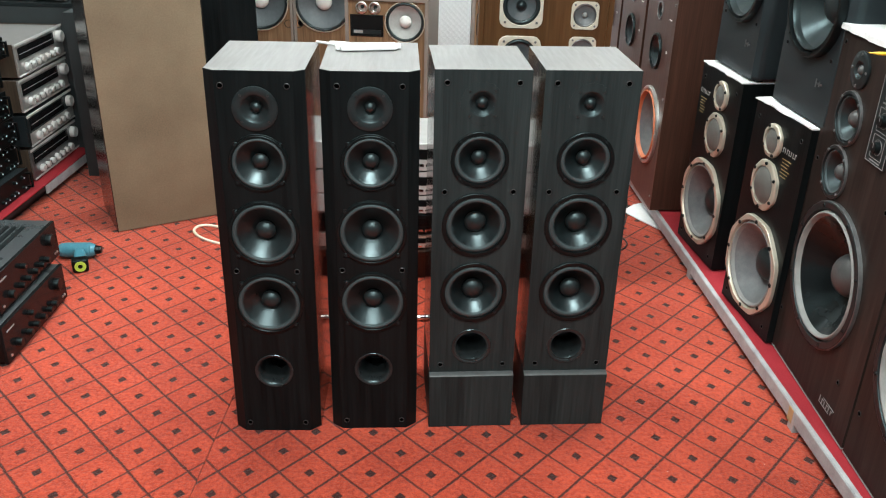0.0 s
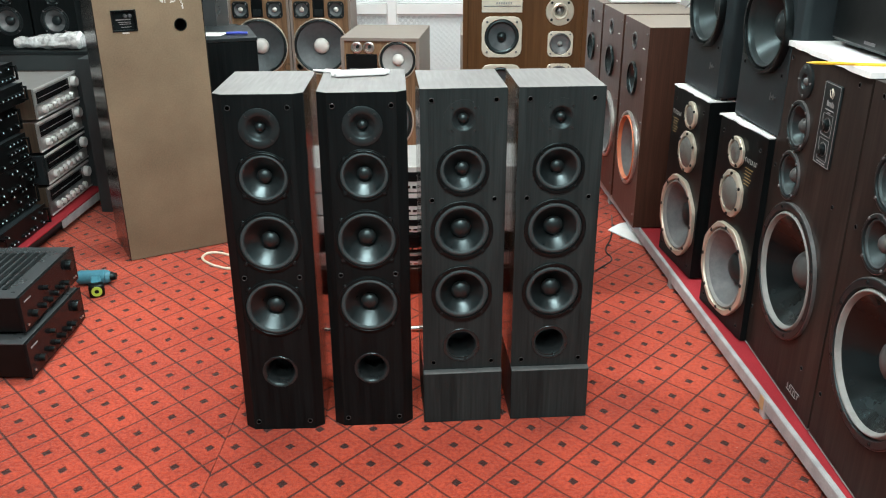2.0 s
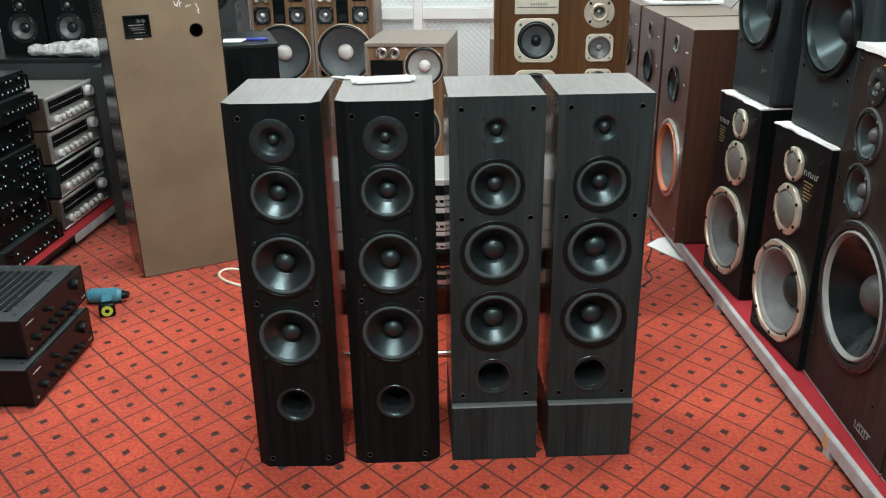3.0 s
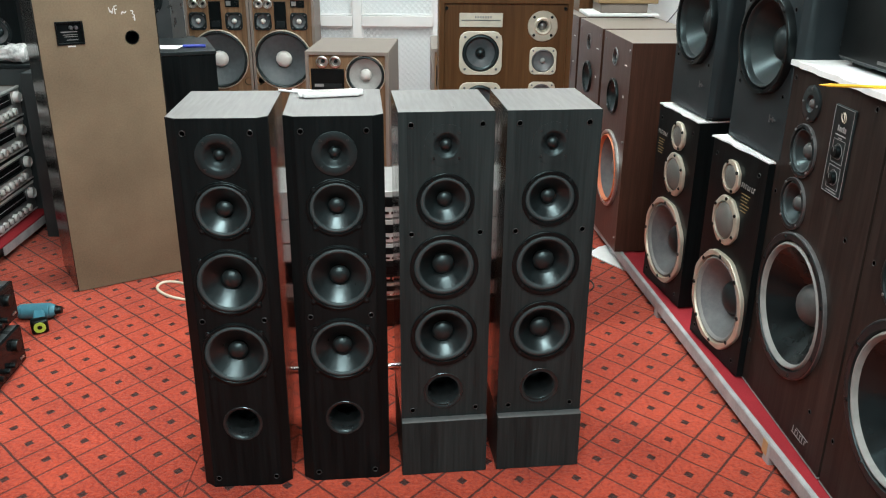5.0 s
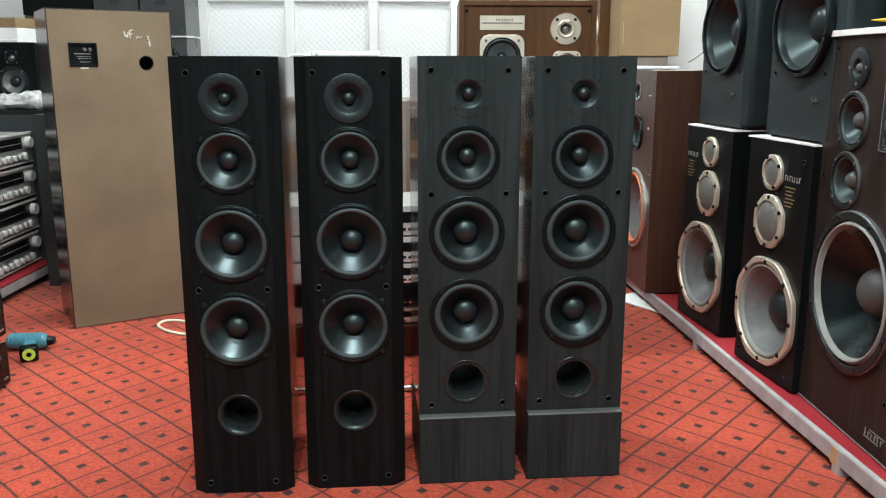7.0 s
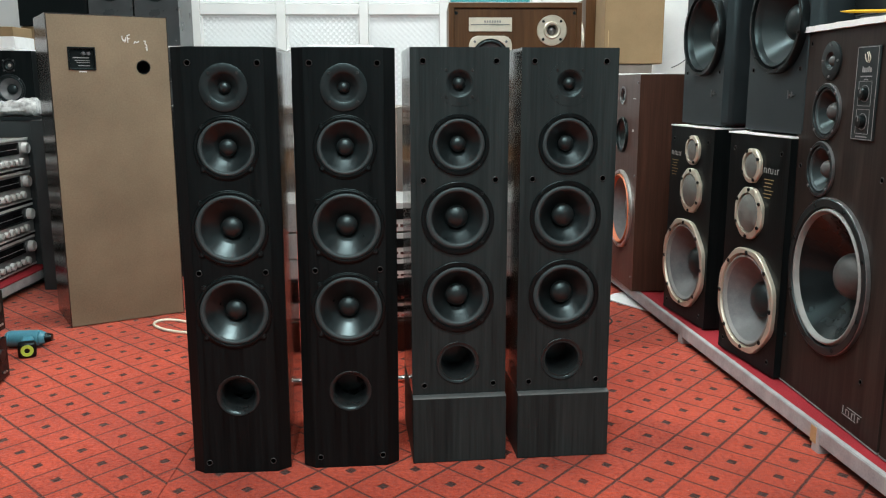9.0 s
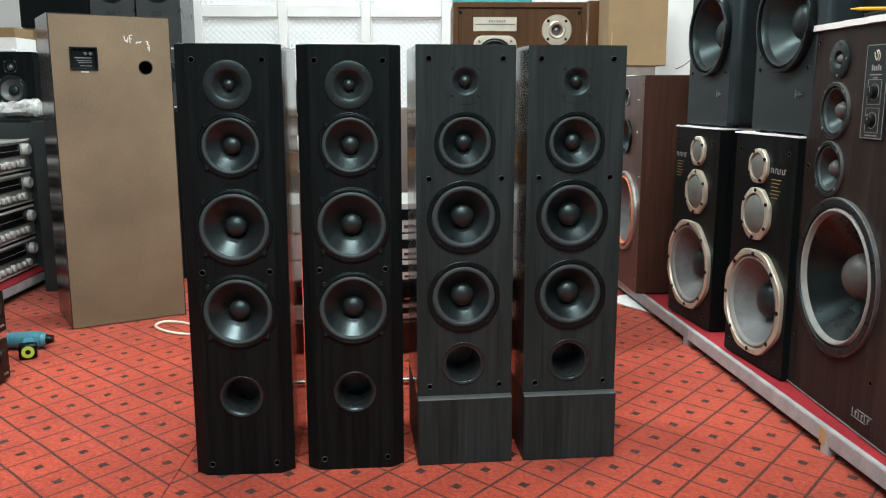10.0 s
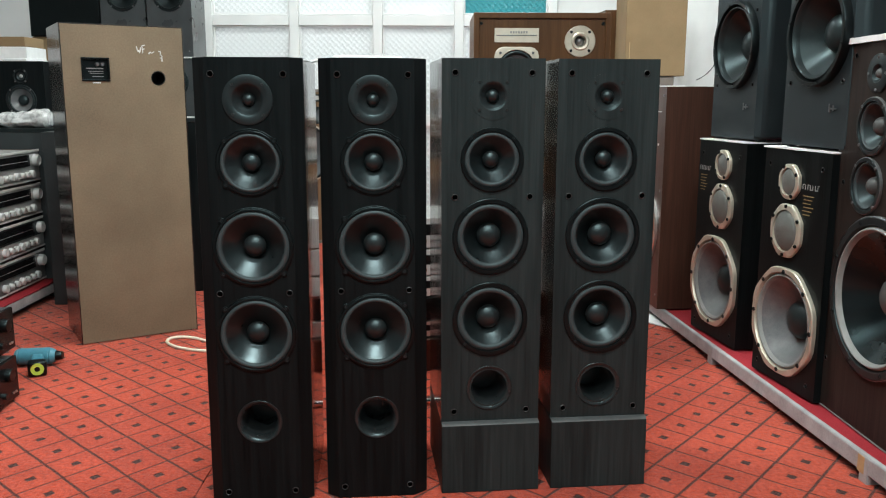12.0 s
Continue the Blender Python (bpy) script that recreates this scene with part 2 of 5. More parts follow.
STEEL = plain("dull_steel", (0.16, 0.16, 0.165), (0.26, 0.26, 0.265), 0.4, metal=0.8, bump=0.05)
PALE_ALU = plain("pale_aluminium", (0.62, 0.62, 0.61), (0.74, 0.74, 0.73), 0.42, metal=0.25, bump=0.05)
SOCKET = plain("grey_socket", (0.014, 0.015, 0.0155), (0.024, 0.025, 0.026), 0.4, bump=0.0)
# near-zero black without reflection, painting the darkness of a hole
HOLE_SHADE = plain("hole_shade_black", (0.0004, 0.0004, 0.0004), (0.0007, 0.0007, 0.0007), 0.9, bump=0.0, spec=0.0)
PORT_BLACK = plain("glossy_black_port", (0.010, 0.0118, 0.0125), (0.018, 0.0205, 0.0215), 0.30, bump=0.0, spec=0.6, sheen_tint=COOL)
HORN_GREY = plain("satin_grey_tweeter_plate", (0.009, 0.0110, 0.0118), (0.017, 0.0200, 0.0210), 0.36, bump=0.06, spec=0.4, sheen_tint=(0.68, 0.95, 1.0))
RECV_FRONT = plain("dull_aluminium_front", (0.36, 0.35, 0.34), (0.50, 0.49, 0.48), 0.34, metal=0.6, bump=0.05)
WHITE_DUST = plain("white_dust_cap", (0.55, 0.54, 0.52), (0.70, 0.69, 0.66), 0.5, bump=0.1)
WHITE_PAINT = plain("white_paint", (0.70, 0.71, 0.71), (0.80, 0.80, 0.80), 0.5, scale=6, bump=0.05)
RAIL_WHITE = plain("scuffed_white_rail", (0.26, 0.26, 0.27), (0.47, 0.47, 0.475), 0.5, scale=18, bump=0.1)
PAPER = plain("white_paper", (0.72, 0.72, 0.72), (0.84, 0.84, 0.84), 0.7, scale=20, bump=0.2, fine=60)
RED_CLOTH = plain("crimson_cloth", (0.25, 0.016, 0.024), (0.36, 0.027, 0.036), 0.85, scale=10, bump=0.4, fine=300, spec=0.2)
CARDBOARD = plain("cardboard", (0.22, 0.145, 0.072), (0.30, 0.20, 0.105), 0.8, scale=8, bump=0.15)
BLACK_VINYL = plain("black_vinyl", (0.0105, 0.0135, 0.0155), (0.0190, 0.0237, 0.0268), 0.48, scale=10, bump=0.2, fine=500, spec=0.4, sheen_tint=COOL)
SLATE_VINYL = plain("slate_vinyl", (0.040, 0.045, 0.048), (0.070, 0.077, 0.081), 0.3, scale=8, bump=0.1)
DARK_PANEL = plain("dark_green_grey_panel", (0.020, 0.026, 0.028), (0.034, 0.042, 0.044), 0.5, scale=8, bump=0.1)
RECEIVER_TOP = plain("grey_metal_case", (0.36, 0.35, 0.34), (0.47, 0.46, 0.45), 0.4, metal=0.5, bump=0.05)
WOOD_END = wood("receiver_wood_end", (0.05, 0.035, 0.025), (0.10, 0.07, 0.05), 0.45)
GLASS_DARK = plain("smoked_dial_glass", (0.006, 0.006, 0.0065), (0.010, 0.010, 0.0105), 0.14, bump=0.0, rough_var=0.03, spec=0.14, sheen_tint=COOL)
TEAL = plain("teal_plastic", (0.04, 0.17, 0.23), (0.07, 0.25, 0.32), 0.45, bump=0.1)
LIME = plain("lime_label", (0.38, 0.55, 0.06), (0.50, 0.68, 0.10), 0.5)
YELLOW = plain("yellow_lacquer", (0.78, 0.47, 0.02), (0.88, 0.55, 0.04), 0.35)
BLUE_INK = plain("blue_plastic", (0.03, 0.05, 0.35), (0.05, 0.08, 0.48), 0.4)
GOLD_PRINT = plain("gold_print", (0.20, 0.14, 0.06), (0.28, 0.20, 0.09), 0.6)
WHITE_PRINT = plain("white_print", (0.60, 0.60, 0.58), (0.72, 0.72, 0.70), 0.6)
GREY_PRINT = plain("grey_print", (0.20, 0.20, 0.20), (0.30, 0.30, 0.30), 0.6)
TAPE = plain("brown_tape", (0.42, 0.27, 0.13), (0.55, 0.36, 0.18), 0.5, scale=40)
WHITE_CABLE = plain("cream_cable", (0.70, 0.64, 0.50), (0.80, 0.74, 0.60), 0.45)
LAMP_DOT = plain("pale_cyan_cap", (0.45, 0.62, 0.66), (0.60, 0.76, 0.80), 0.35)
CEILING = plain("ceiling_paint", (0.70, 0.70, 0.69), (0.78, 0.78, 0.77), 0.8, scale=4)
WALL = plain("wall_paint", (0.64, 0.65, 0.65), (0.74, 0.75, 0.75), 0.7, scale=3, bump=0.1)
# grey of walls out of view, chosen to control bounced light
WALL_DARK = plain("unseen_wall_grey", (0.20, 0.21, 0.215), (0.28, 0.29, 0.295), 0.7, scale=2, bump=0.1)
FLOOR = plain("unseen_dark_ground", (0.07, 0.07, 0.068), (0.11, 0.11, 0.105), 0.8)


def wrap_material():
    m, nt, p = shader("clear_plastic_wrap")
    n = node(nt, "ShaderNodeTexNoise", Scale=38.0, Detail=4.0)
    nt.links.new(coords(nt), n.inputs["Vector"])
    nt.links.new(ramp(nt, n.outputs["Fac"], ((0.34, (0.38, 0.39, 0.39)), (0.58, (0.78, 0.79, 0.79)))), p.inputs["Base Color"])
    p.inputs["Roughness"].default_value = 0.16
    p.inputs["Coat Weight"].default_value = 0.6
    b = node(nt, "ShaderNodeBump", Strength=0.7, Distance=0.01)
    nt.links.new(n.outputs["Fac"], b.inputs["Height"])
    nt.links.new(b.outputs["Normal"], p.inputs["Normal"])
    return m


def figured_glass(name, tint):
    """Cast patterned glass that passes the daylight on in all directions."""
    m, nt, p = shader(name)
    sep = nt.nodes.new("ShaderNodeSeparateXYZ")
    nt.links.new(coords(nt, (34, 34, 34), (0, radians(45), 0)), sep.inputs[0])
    u, v = sep.outputs["X"], sep.outputs["Z"]
    cu, cv = (math_node(nt, "ABSOLUTE", math_node(nt, "SUBTRACT", math_node(nt, "FRACT", math_node(nt, "ADD", k, 400.0)), 0.5)) for k in (u, v))
    odd = math_node(nt, "MODULO", math_node(nt, "ADD", math_node(nt, "FLOOR", math_node(nt, "ADD", u, 400.0)), math_node(nt, "FLOOR", math_node(nt, "ADD", v, 400.0))), 2.0)
    even = math_node(nt, "SUBTRACT", 1.0, odd)
    across = math_node(nt, "ADD", math_node(nt, "MULTIPLY", odd, cu), math_node(nt, "MULTIPLY", even, cv))
    along = math_node(nt, "ADD", math_node(nt, "MULTIPLY", odd, cv), math_node(nt, "MULTIPLY", even, cu))
    stud = math_node(nt, "ADD", across, math_node(nt, "MULTIPLY", math_node(nt, "MULTIPLY", along, along), 0.7))
    uneven = node(nt, "ShaderNodeTexNoise", Scale=3.0, Detail=3.0)
    nt.links.new(coords(nt), uneven.inputs["Vector"])
    stud = math_node(nt, "ADD", stud, math_node(nt, "MULTIPLY", math_node(nt, "SUBTRACT", uneven.outputs["Fac"], 0.5), 0.12))
    col = ramp(nt, stud, ((0.06, tuple(c * 0.98 for c in tint)), (0.20, tuple(c * 0.52 for c in tint)), (0.32, tuple(c * 0.84 for c in tint)), (0.55, tint)))
    tr = nt.nodes.new("ShaderNodeBsdfTranslucent")
    nt.links.new(col, tr.inputs["Color"])
    b = node(nt, "ShaderNodeBump", Strength=0.8, Distance=0.006)
    nt.links.new(stud, b.inputs["Height"])
    nt.links.new(b.outputs["Normal"], p.inputs["Normal"])
    nt.links.new(col, p.inputs["Base Color"])
    p.inputs["Roughness"].default_value = 0.2
    mx = nt.nodes.new("ShaderNodeMixShader")
    mx.inputs[0].default_value = 0.55
    nt.links.new(p.outputs[0], mx.inputs[1])
    nt.links.new(tr.outputs[0], mx.inputs[2])
    nt.links.new(mx.outputs[0], nt.nodes["Material Output"].inputs["Surface"])
    return m


def glow(name, color, strength):
    m, nt, p = shader(name)
    em = nt.nodes.new("ShaderNodeEmission")
    em.inputs["Color"].default_value, em.inputs["Strength"].default_value = rgb(color), strength
    nt.links.new(em.outputs[0], nt.nodes["Material Output"].inputs["Surface"])
    return m


WRAP = wrap_material()
GLASS = figured_glass("figured_glass", (0.86, 0.88, 0.88))
GLASS_TEAL = figured_glass("teal_glass", (0.10, 0.42, 0.46))
DAYLIGHT = glow("daylight_outside", (0.95, 0.98, 1.0), 3.6)


# ---------------------------------------------------------------- mesh helpers
def finish(name, bm, material, parent=None, bevel=0.0, smooth=True):
    bmesh.ops.recalc_face_normals(bm, faces=bm.faces[:])
    me = bpy.data.meshes.new(name)
    bm.to_mesh(me)
    bm.free()
    for mm in (material if isinstance(material, (list, tuple)) else (material,)):
        me.materials.append(mm)
    if smooth:
        me.shade_smooth()
        me.set_sharp_from_angle(angle=radians(35))
    ob = new(name, me)
    if parent is not None:
        ob.parent = parent
    if bevel:
        b = ob.modifiers.new("bevel", "BEVEL")
        b.width, b.segments, b.limit_method, b.angle_limit = bevel, 2, "ANGLE", radians(40)
    return ob


def part(name, bm, material, parent, label="", bevel=0.0):
    ob = finish(name, bm, material, parent, bevel)
    if label:
        ob["label"] = label
    return ob


def thing(name, m, label, category, group="", kind=""):
    e = new(name)
    e.empty_display_size = 0.05
    e.matrix_world = m
    return tagged(e, label, category, group, kind)


def box(bm, x0, x1, y0, y1, z0, z1, mat=0):
    vs = [bm.verts.new((x, y, z)) for z in (z0, z1) for y in (y0, y1) for x in (x0, x1)]
    for f in ((0, 1, 3, 2), (4, 6, 7, 5), (0, 4, 5, 1), (1, 5, 7, 3), (3, 7, 6, 2), (2, 6, 4, 0)):
        bm.faces.new([vs[i] for i in f]).material_index = mat
    return bm


def boxes(*dims):
    bm = bmesh.new()
    for d in dims:
        box(bm, *d)
    return bm


def lathe(profile, x=0.0, z=0.0, seg=40, shape=None, y=0.0, bm=None):
    """A turned form whose axis points out of the face, towards -y. profile: (radius, height out of the face).
    shape(angle): factor on the outermost radius, for rims that are not round."""
    bm = bm or bmesh.new()
    rmax = max(r for r, _ in profile)
    rings = []
    for r, h in profile:
        if r < 1e-6:
            rings.append([bm.verts.new((x, y - h, z))])
            continue
        ring = []
        for i in range(seg):
            a = 2 * math.pi * (i + 0.5) / seg
            k = shape(a) if shape and r > 0.93 * rmax else 1.0
            ring.append(bm.verts.new((x + r * k * math.cos(a), y - h, z + r * k * math.sin(a))))
        rings.append(ring)
    for a, b in zip(rings, rings[1:]):
        if len(a) == 1 and len(b) == 1:
            continue
        for i in range(seg):
            j = (i + 1) % seg
            if len(a) == 1:
                bm.faces.new((a[0], b[j], b[i]))
            elif len(b) == 1:
                bm.faces.new((a[i], a[j], b[0]))
            else:
                bm.faces.new((a[i], a[j], b[j], b[i]))
    return bm


def octagon(a):
    s = (a + math.pi / 8) % (math.pi / 4) - math.pi / 8
    return 0.97 + 0.55 * (1.0 / math.cos(s) - 1.0)


def squarish(a):
    return min(1.24, 1.0 / max(abs(math.cos(a)), abs(math.sin(a))))


def tube(name, pts, radius, material, parent=None, cyclic=False, res=6):
    cu = bpy.data.curves.new(name, "CURVE")
    cu.dimensions, cu.bevel_depth, cu.bevel_resolution, cu.resolution_u = "3D", radius, 3, res
    sp = cu.splines.new("NURBS")
    sp.points.add(len(pts) - 1)
    for q, p in zip(sp.points, pts):
        q.co = (*p, 1)
    sp.use_endpoint_u, sp.order_u, sp.use_cyclic_u = True, 3, cyclic
    cu.materials.append(material)
    ob = new(name, cu)
    ob.parent = parent
    return ob


def bolt(parent, x, z, r=0.005, h=0.002, name="screw", material=None, y=0.0):
    bm = lathe(((0.0, h * 0.3), (r * 0.45, h * 0.3), (r * 0.5, h), (r * 0.9, h), (r, 0.0)), x, z, 10, y=y)
    return part(name, bm, material or STEEL, parent)


def cabinet(parent, w, h, d, holes, front, body, chamfer=0.0, chamfer_y=0.0, top=None, lip=0.0, bevel=0.0018, z0=0.0):
    """Box of a loudspeaker: a front baffle with round holes, and the shell behind it. Origin: middle of the front's foot."""
    bm = bmesh.new()
    x = w / 2 - chamfer
    loop = [bm.verts.new(p) for p in ((-x, lip, z0), (x, lip, z0), (x, lip, h), (-x, lip, h))]
    edges = [bm.edges.new((loop[i], loop[(i + 1) % 4])) for i in range(4)]
    rims = []
    for hx, hz, hr in holes:
        ring = [bm.verts.new((hx + hr * math.cos(2 * math.pi * i / 32), lip, hz + hr * math.sin(2 * math.pi * i / 32))) for i in range(32)]
        edges += [bm.edges.new((ring[i], ring[(i + 1) % 32])) for i in range(32)]
        rims.append(ring)
    bmesh.ops.triangle_fill(bm, use_beauty=True, use_dissolve=False, edges=edges)
    for ring in rims:
        back = [bm.verts.new((v.co.x, lip + 0.02, v.co.z)) for v in ring]
        for i in range(32):
            j = (i + 1) % 32
            bm.faces.new((ring[i], ring[j], back[j], back[i]))
    part("baffle", bm, front, parent)
    bm = bmesh.new()
    if chamfer:
        ring = [(-x, 0.0), (-w / 2, chamfer_y), (-w / 2, d), (w / 2, d), (w / 2, chamfer_y), (x, 0.0)]
    else:
        ring = [(-w / 2, 0.0), (-w / 2, d), (w / 2, d), (w / 2, 0.0)]
    lo = [bm.verts.new((a, b, z0)) for a, b in ring]
    hi = [bm.verts.new((a, b, h)) for a, b in ring]
    n = len(ring)
    for i in range(n - 1):
        side_face = bm.faces.new((lo[i], lo[i + 1], hi[i + 1], hi[i]))
        if chamfer and i in (0, n - 2):
            side_face.material_index = 2
    bm.faces.new(lo)
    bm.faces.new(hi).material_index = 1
    if lip:
        t = 0.018
        il = [bm.verts.new(p) for p in ((-w / 2 + t, 0, z0 + t), (w / 2 - t, 0, z0 + t), (w / 2 - t, 0, h - t), (-w / 2 + t, 0, h - t))]
        ib = [bm.verts.new((v.co.x, lip, v.co.z)) for v in il]
        ou = [lo[0], lo[-1], hi[-1], hi[0]]
        for i in range(4):
            j = (i + 1) % 4
            bm.faces.new((ou[i], ou[j], il[j], il[i]))
            bm.faces.new((il[i], il[j], ib[j], ib[i]))
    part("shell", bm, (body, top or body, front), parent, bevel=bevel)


def driver(parent, x, z, R, name="woofer", flange=None, surround=None, cone=None, cap=None, depth=0.34, cap_r=0.30, cap_h=0.16, inner=0.88,
           roll=0.76, proud=0.004, bolts=4, bend=1.2, shape=None, bolt_r=0.0045, bolt_mat=None, turn=0.785, y=0.0, seg=40, label="", bump=0.06, bolt_at=0.945):
    """A loudspeaker chassis: pressed rim with screws, rolled surround, cone and dust cap."""
    flange, surround, cone, cap = flange or BLACK_PLASTIC, surround or RUBBER, cone or CONE_BLACK, cap or RUBBER
    rim = part(name, lathe(((R, 0.0), (R, proud * 0.8), (R * 0.985, proud), (R * (inner + 0.02), proud), (R * inner, proud * 0.4), (R * inner, -0.008)), x, z, seg, shape, y),
               flange, parent, label)
    prof = [(R * inner, 0.0)]
    for i in range(1, 7):
        k = i / 7
        prof.append((R * (inner + (roll - inner) * k), R * bump * math.sin(math.pi * k)))
    prof.append((R * roll, -0.002))
    part("surround", lathe(prof, x, z, seg, None, y), surround, rim)
    prof = [(R * roll, -0.002)]
    cr = R * cap_r
    for i in range(1, 7):
        k = i / 6
        prof.append((R * roll + (cr * 0.95 - R * roll) * k, -0.002 - R * depth * (1 - (1 - k) ** bend)))
    part("cone", lathe(prof, x, z, seg, None, y), cone, rim)
    base = -R * depth * 0.80
    prof = [(cr * math.cos(a), base + R * cap_h * math.sin(a)) for a in [math.pi / 2 * i / 7 for i in range(7)]] + [(0.0, base + R * cap_h)]
    part("dust_cap", lathe(prof, x, z, 28, None, y), cap, rim)
    for i in range(bolts):
        a = turn + 2 * math.pi * i / bolts
        bolt(rim, x + R * bolt_at * math.cos(a), z + R * bolt_at * math.sin(a), bolt_r, 0.0022, y=y - proud, material=bolt_mat)
    return rim


def port(parent, x, z, R, length=0.11, flare=0.26, material=None, y=0.0):
    """Bass reflex tube with a rounded mouth."""
    prof = [(R * 1.04, 0.0), (R * 1.04, 0.0010), (R * 1.02, 0.0022)]
    for i in range(8):
        a = math.pi / 2 * i / 7
        prof.append((R * (1 - flare * math.sin(a)), 0.0020 - 0.028 * (1 - math.cos(a))))
    prof += [(R * (1 - flare), -length), (0.0, -length)]
    return part("bass_port", lathe(prof, x, z, 40, None, y), material or PORT_BLACK, parent)


def face_pose(p, q, z):
    """Pose of a front that runs from p, its left foot, to q, its right foot."""
    return pose((p[0] + q[0]) / 2, (p[1] + q[1]) / 2, z, 0, 0, math.degrees(math.atan2(q[1] - p[1], q[0] - p[0])))


def bar(parent, x0, x1, z0, z1, material, y=0.0, t=0.0012, name="marking"):
    return part(name, boxes((x0, x1, y - t, y + 0.002, z0, z1)), material, parent)


# ---------------------------------------------------------------- the shop itself
def slab(name, dims, material, label, category):
    return tagged(finish(name, boxes(dims), material), label, category, kind="structure")


X0, X1, Y0, Y1, H = -3.2, 2.15, -3.0, 6.1, 3.0
# dark floor beyond the carpet is unseen, added to weaken the red bounce
slab("floor", (X0, X1, Y0, Y1, -0.06, -0.012), FLOOR, "unseen dark floor round red carpet, added to cut red bounce", "floor")
slab("carpet_main", (-0.5220, X1, 0.1, Y1, -0.011, 0.0), CARPET_MAIN, "worn red carpet with dark lattice and squares", "carpet")
slab("carpet_side", (X0, -0.5240, 0.1, Y1, -0.011, 0.001), CARPET_SIDE, "red carpet with dark lattice joined at a seam", "carpet")
slab("ceiling", (X0, X1, Y0, Y1, H, H + 0.1), CEILING, "plain white painted ceiling", "ceiling")
slab("wall_left", (X0 - 0.12, X0, 3.6, Y1, 0, H), WALL, "plain white painted side wall", "wall")
# the front walls and rear wall are unseen, greyed to steer bounced light
slab("wall_left_front", (X0 - 0.12, X0, Y0, 3.599, 0, H), WALL_DARK, "unseen side wall, grey added to limit bounced light", "wall")
slab("wall_right", (X1, X1 + 0.12, 3.6, Y1, 0, H), WALL, "plain white painted side wall", "wall")
slab("wall_right_front", (X1, X1 + 0.12, Y0, 3.599, 0, H), WALL_DARK, "unseen side wall, grey added to limit bounced light", "wall")
slab("wall_rear", (X0, X1, Y0 - 0.12, Y0, 0, H), WALL_DARK, "unseen end wall, grey chosen for bounced light", "wall")
# back wall, open for the glazed partition
GX0, GX1, GZ0, GZ1 = -1.52, 0.92, 0.05, 2.35
bm = boxes((X0, GX0, Y1, Y1 + 0.12, 0, H), (GX1, X1, Y1, Y1 + 0.12, 0, H), (GX0, GX1, Y1, Y1 + 0.12, GZ1, H), (GX0, GX1, Y1, Y1 + 0.12, 0, GZ0))
tagged(finish("wall_back", bm, WALL), "white wall round a glazed partition", "wall", kind="structure")
slab("backdrop", (-4.5, 4.5, 7.4, 7.42, -0.5, 4.0), DAYLIGHT, "bright overcast daylight outside the glazing", "sky")

# unseen slab and low wall, added to keep daylight off the lower panes
slab("pane_dimmer_ground", (-4.5, 4.5, Y1 + 0.121, 7.39, -0.12, -0.06), FLOOR, "unseen slab outside, added to dim the lower panes", "ground")
slab("daylight_blocker", (-4.5, 4.5, 6.85, 6.97, -0.06, 1.0), WALL_DARK, "unseen low wall outside, added to block daylight", "wall")

glazing = thing("window_1", pose(0, Y1, 0), "white aluminium partition with figured glass panes", "window", kind="structure")
MULL = [-1.49, -0.90, -0.325, 0.235, 0.88]
BARS = [0.10, 0.79, 1.475, 2.30]
bm = bmesh.new()
for mx in MULL:
    box(bm, mx - 0.032, mx + 0.032, -0.03, 0.05, GZ0, GZ1)
frame_ob = part("window_frame", bm, WHITE_PAINT, glazing, bevel=0.003)
bm = bmesh.new()
for bz in BARS:
    for a, b in zip(MULL, MULL[1:]):
        box(bm, a + 0.033, b - 0.033, -0.027, 0.047, bz - 0.037, bz + 0.037)
part("crossbar", bm, WHITE_PAINT, glazing, bevel=0.003)
for i, (a, b) in enumerate(zip(MULL, MULL[1:])):
    for j, (c, d) in enumerate(zip(BARS, BARS[1:])):
        pane = part("pane", boxes((a + 0.028, b - 0.028, 0.008, 0.014, c + 0.032, d - 0.032)), GLASS_TEAL if (i == 3 and j == 2) else GLASS, glazing)
        pane.visible_shadow = False
        bm = boxes((a + 0.034, a + 0.044, -0.012, 0.007, c + 0.04, d - 0.04), (b - 0.044, b - 0.034, -0.012, 0.007, c + 0.04, d - 0.04),
                   (a + 0.045, b - 0.045, -0.012, 0.007, c + 0.04, c + 0.05), (a + 0.045, b - 0.045, -0.012, 0.007, d - 0.05, d - 0.04))
        part("glazing_bead", bm, WHITE_PAINT, glazing)

# white round column beside the partition
bm = bmesh.new()
bmesh.ops.create_cone(bm, segments=48, radius1=0.16, radius2=0.16, depth=H, cap_ends=True, matrix=Matrix.Translation((1.60, 5.05, H / 2)))
tagged(finish("column", bm, WHITE_PAINT), "smooth white painted round column", "column", kind="structure")


# ---------------------------------------------------------------- the four tower loudspeakers
def grille_socket(parent, x, z):
    ring = part("grille_socket", lathe(((0.0076, 0.0), (0.0076, 0.0012), (0.0066, 0.0020), (0.0058, 0.0012), (0.0058, 0.0004)), x, z, 16), SOCKET, parent)
    # flat disc on the unpierced baffle, coloured as a shaded hole
    part("hole_shade", lathe(((0.0058, 0.0004), (0.0, 0.0004)), x, z, 16), HOLE_SHADE, ring)
    return ring


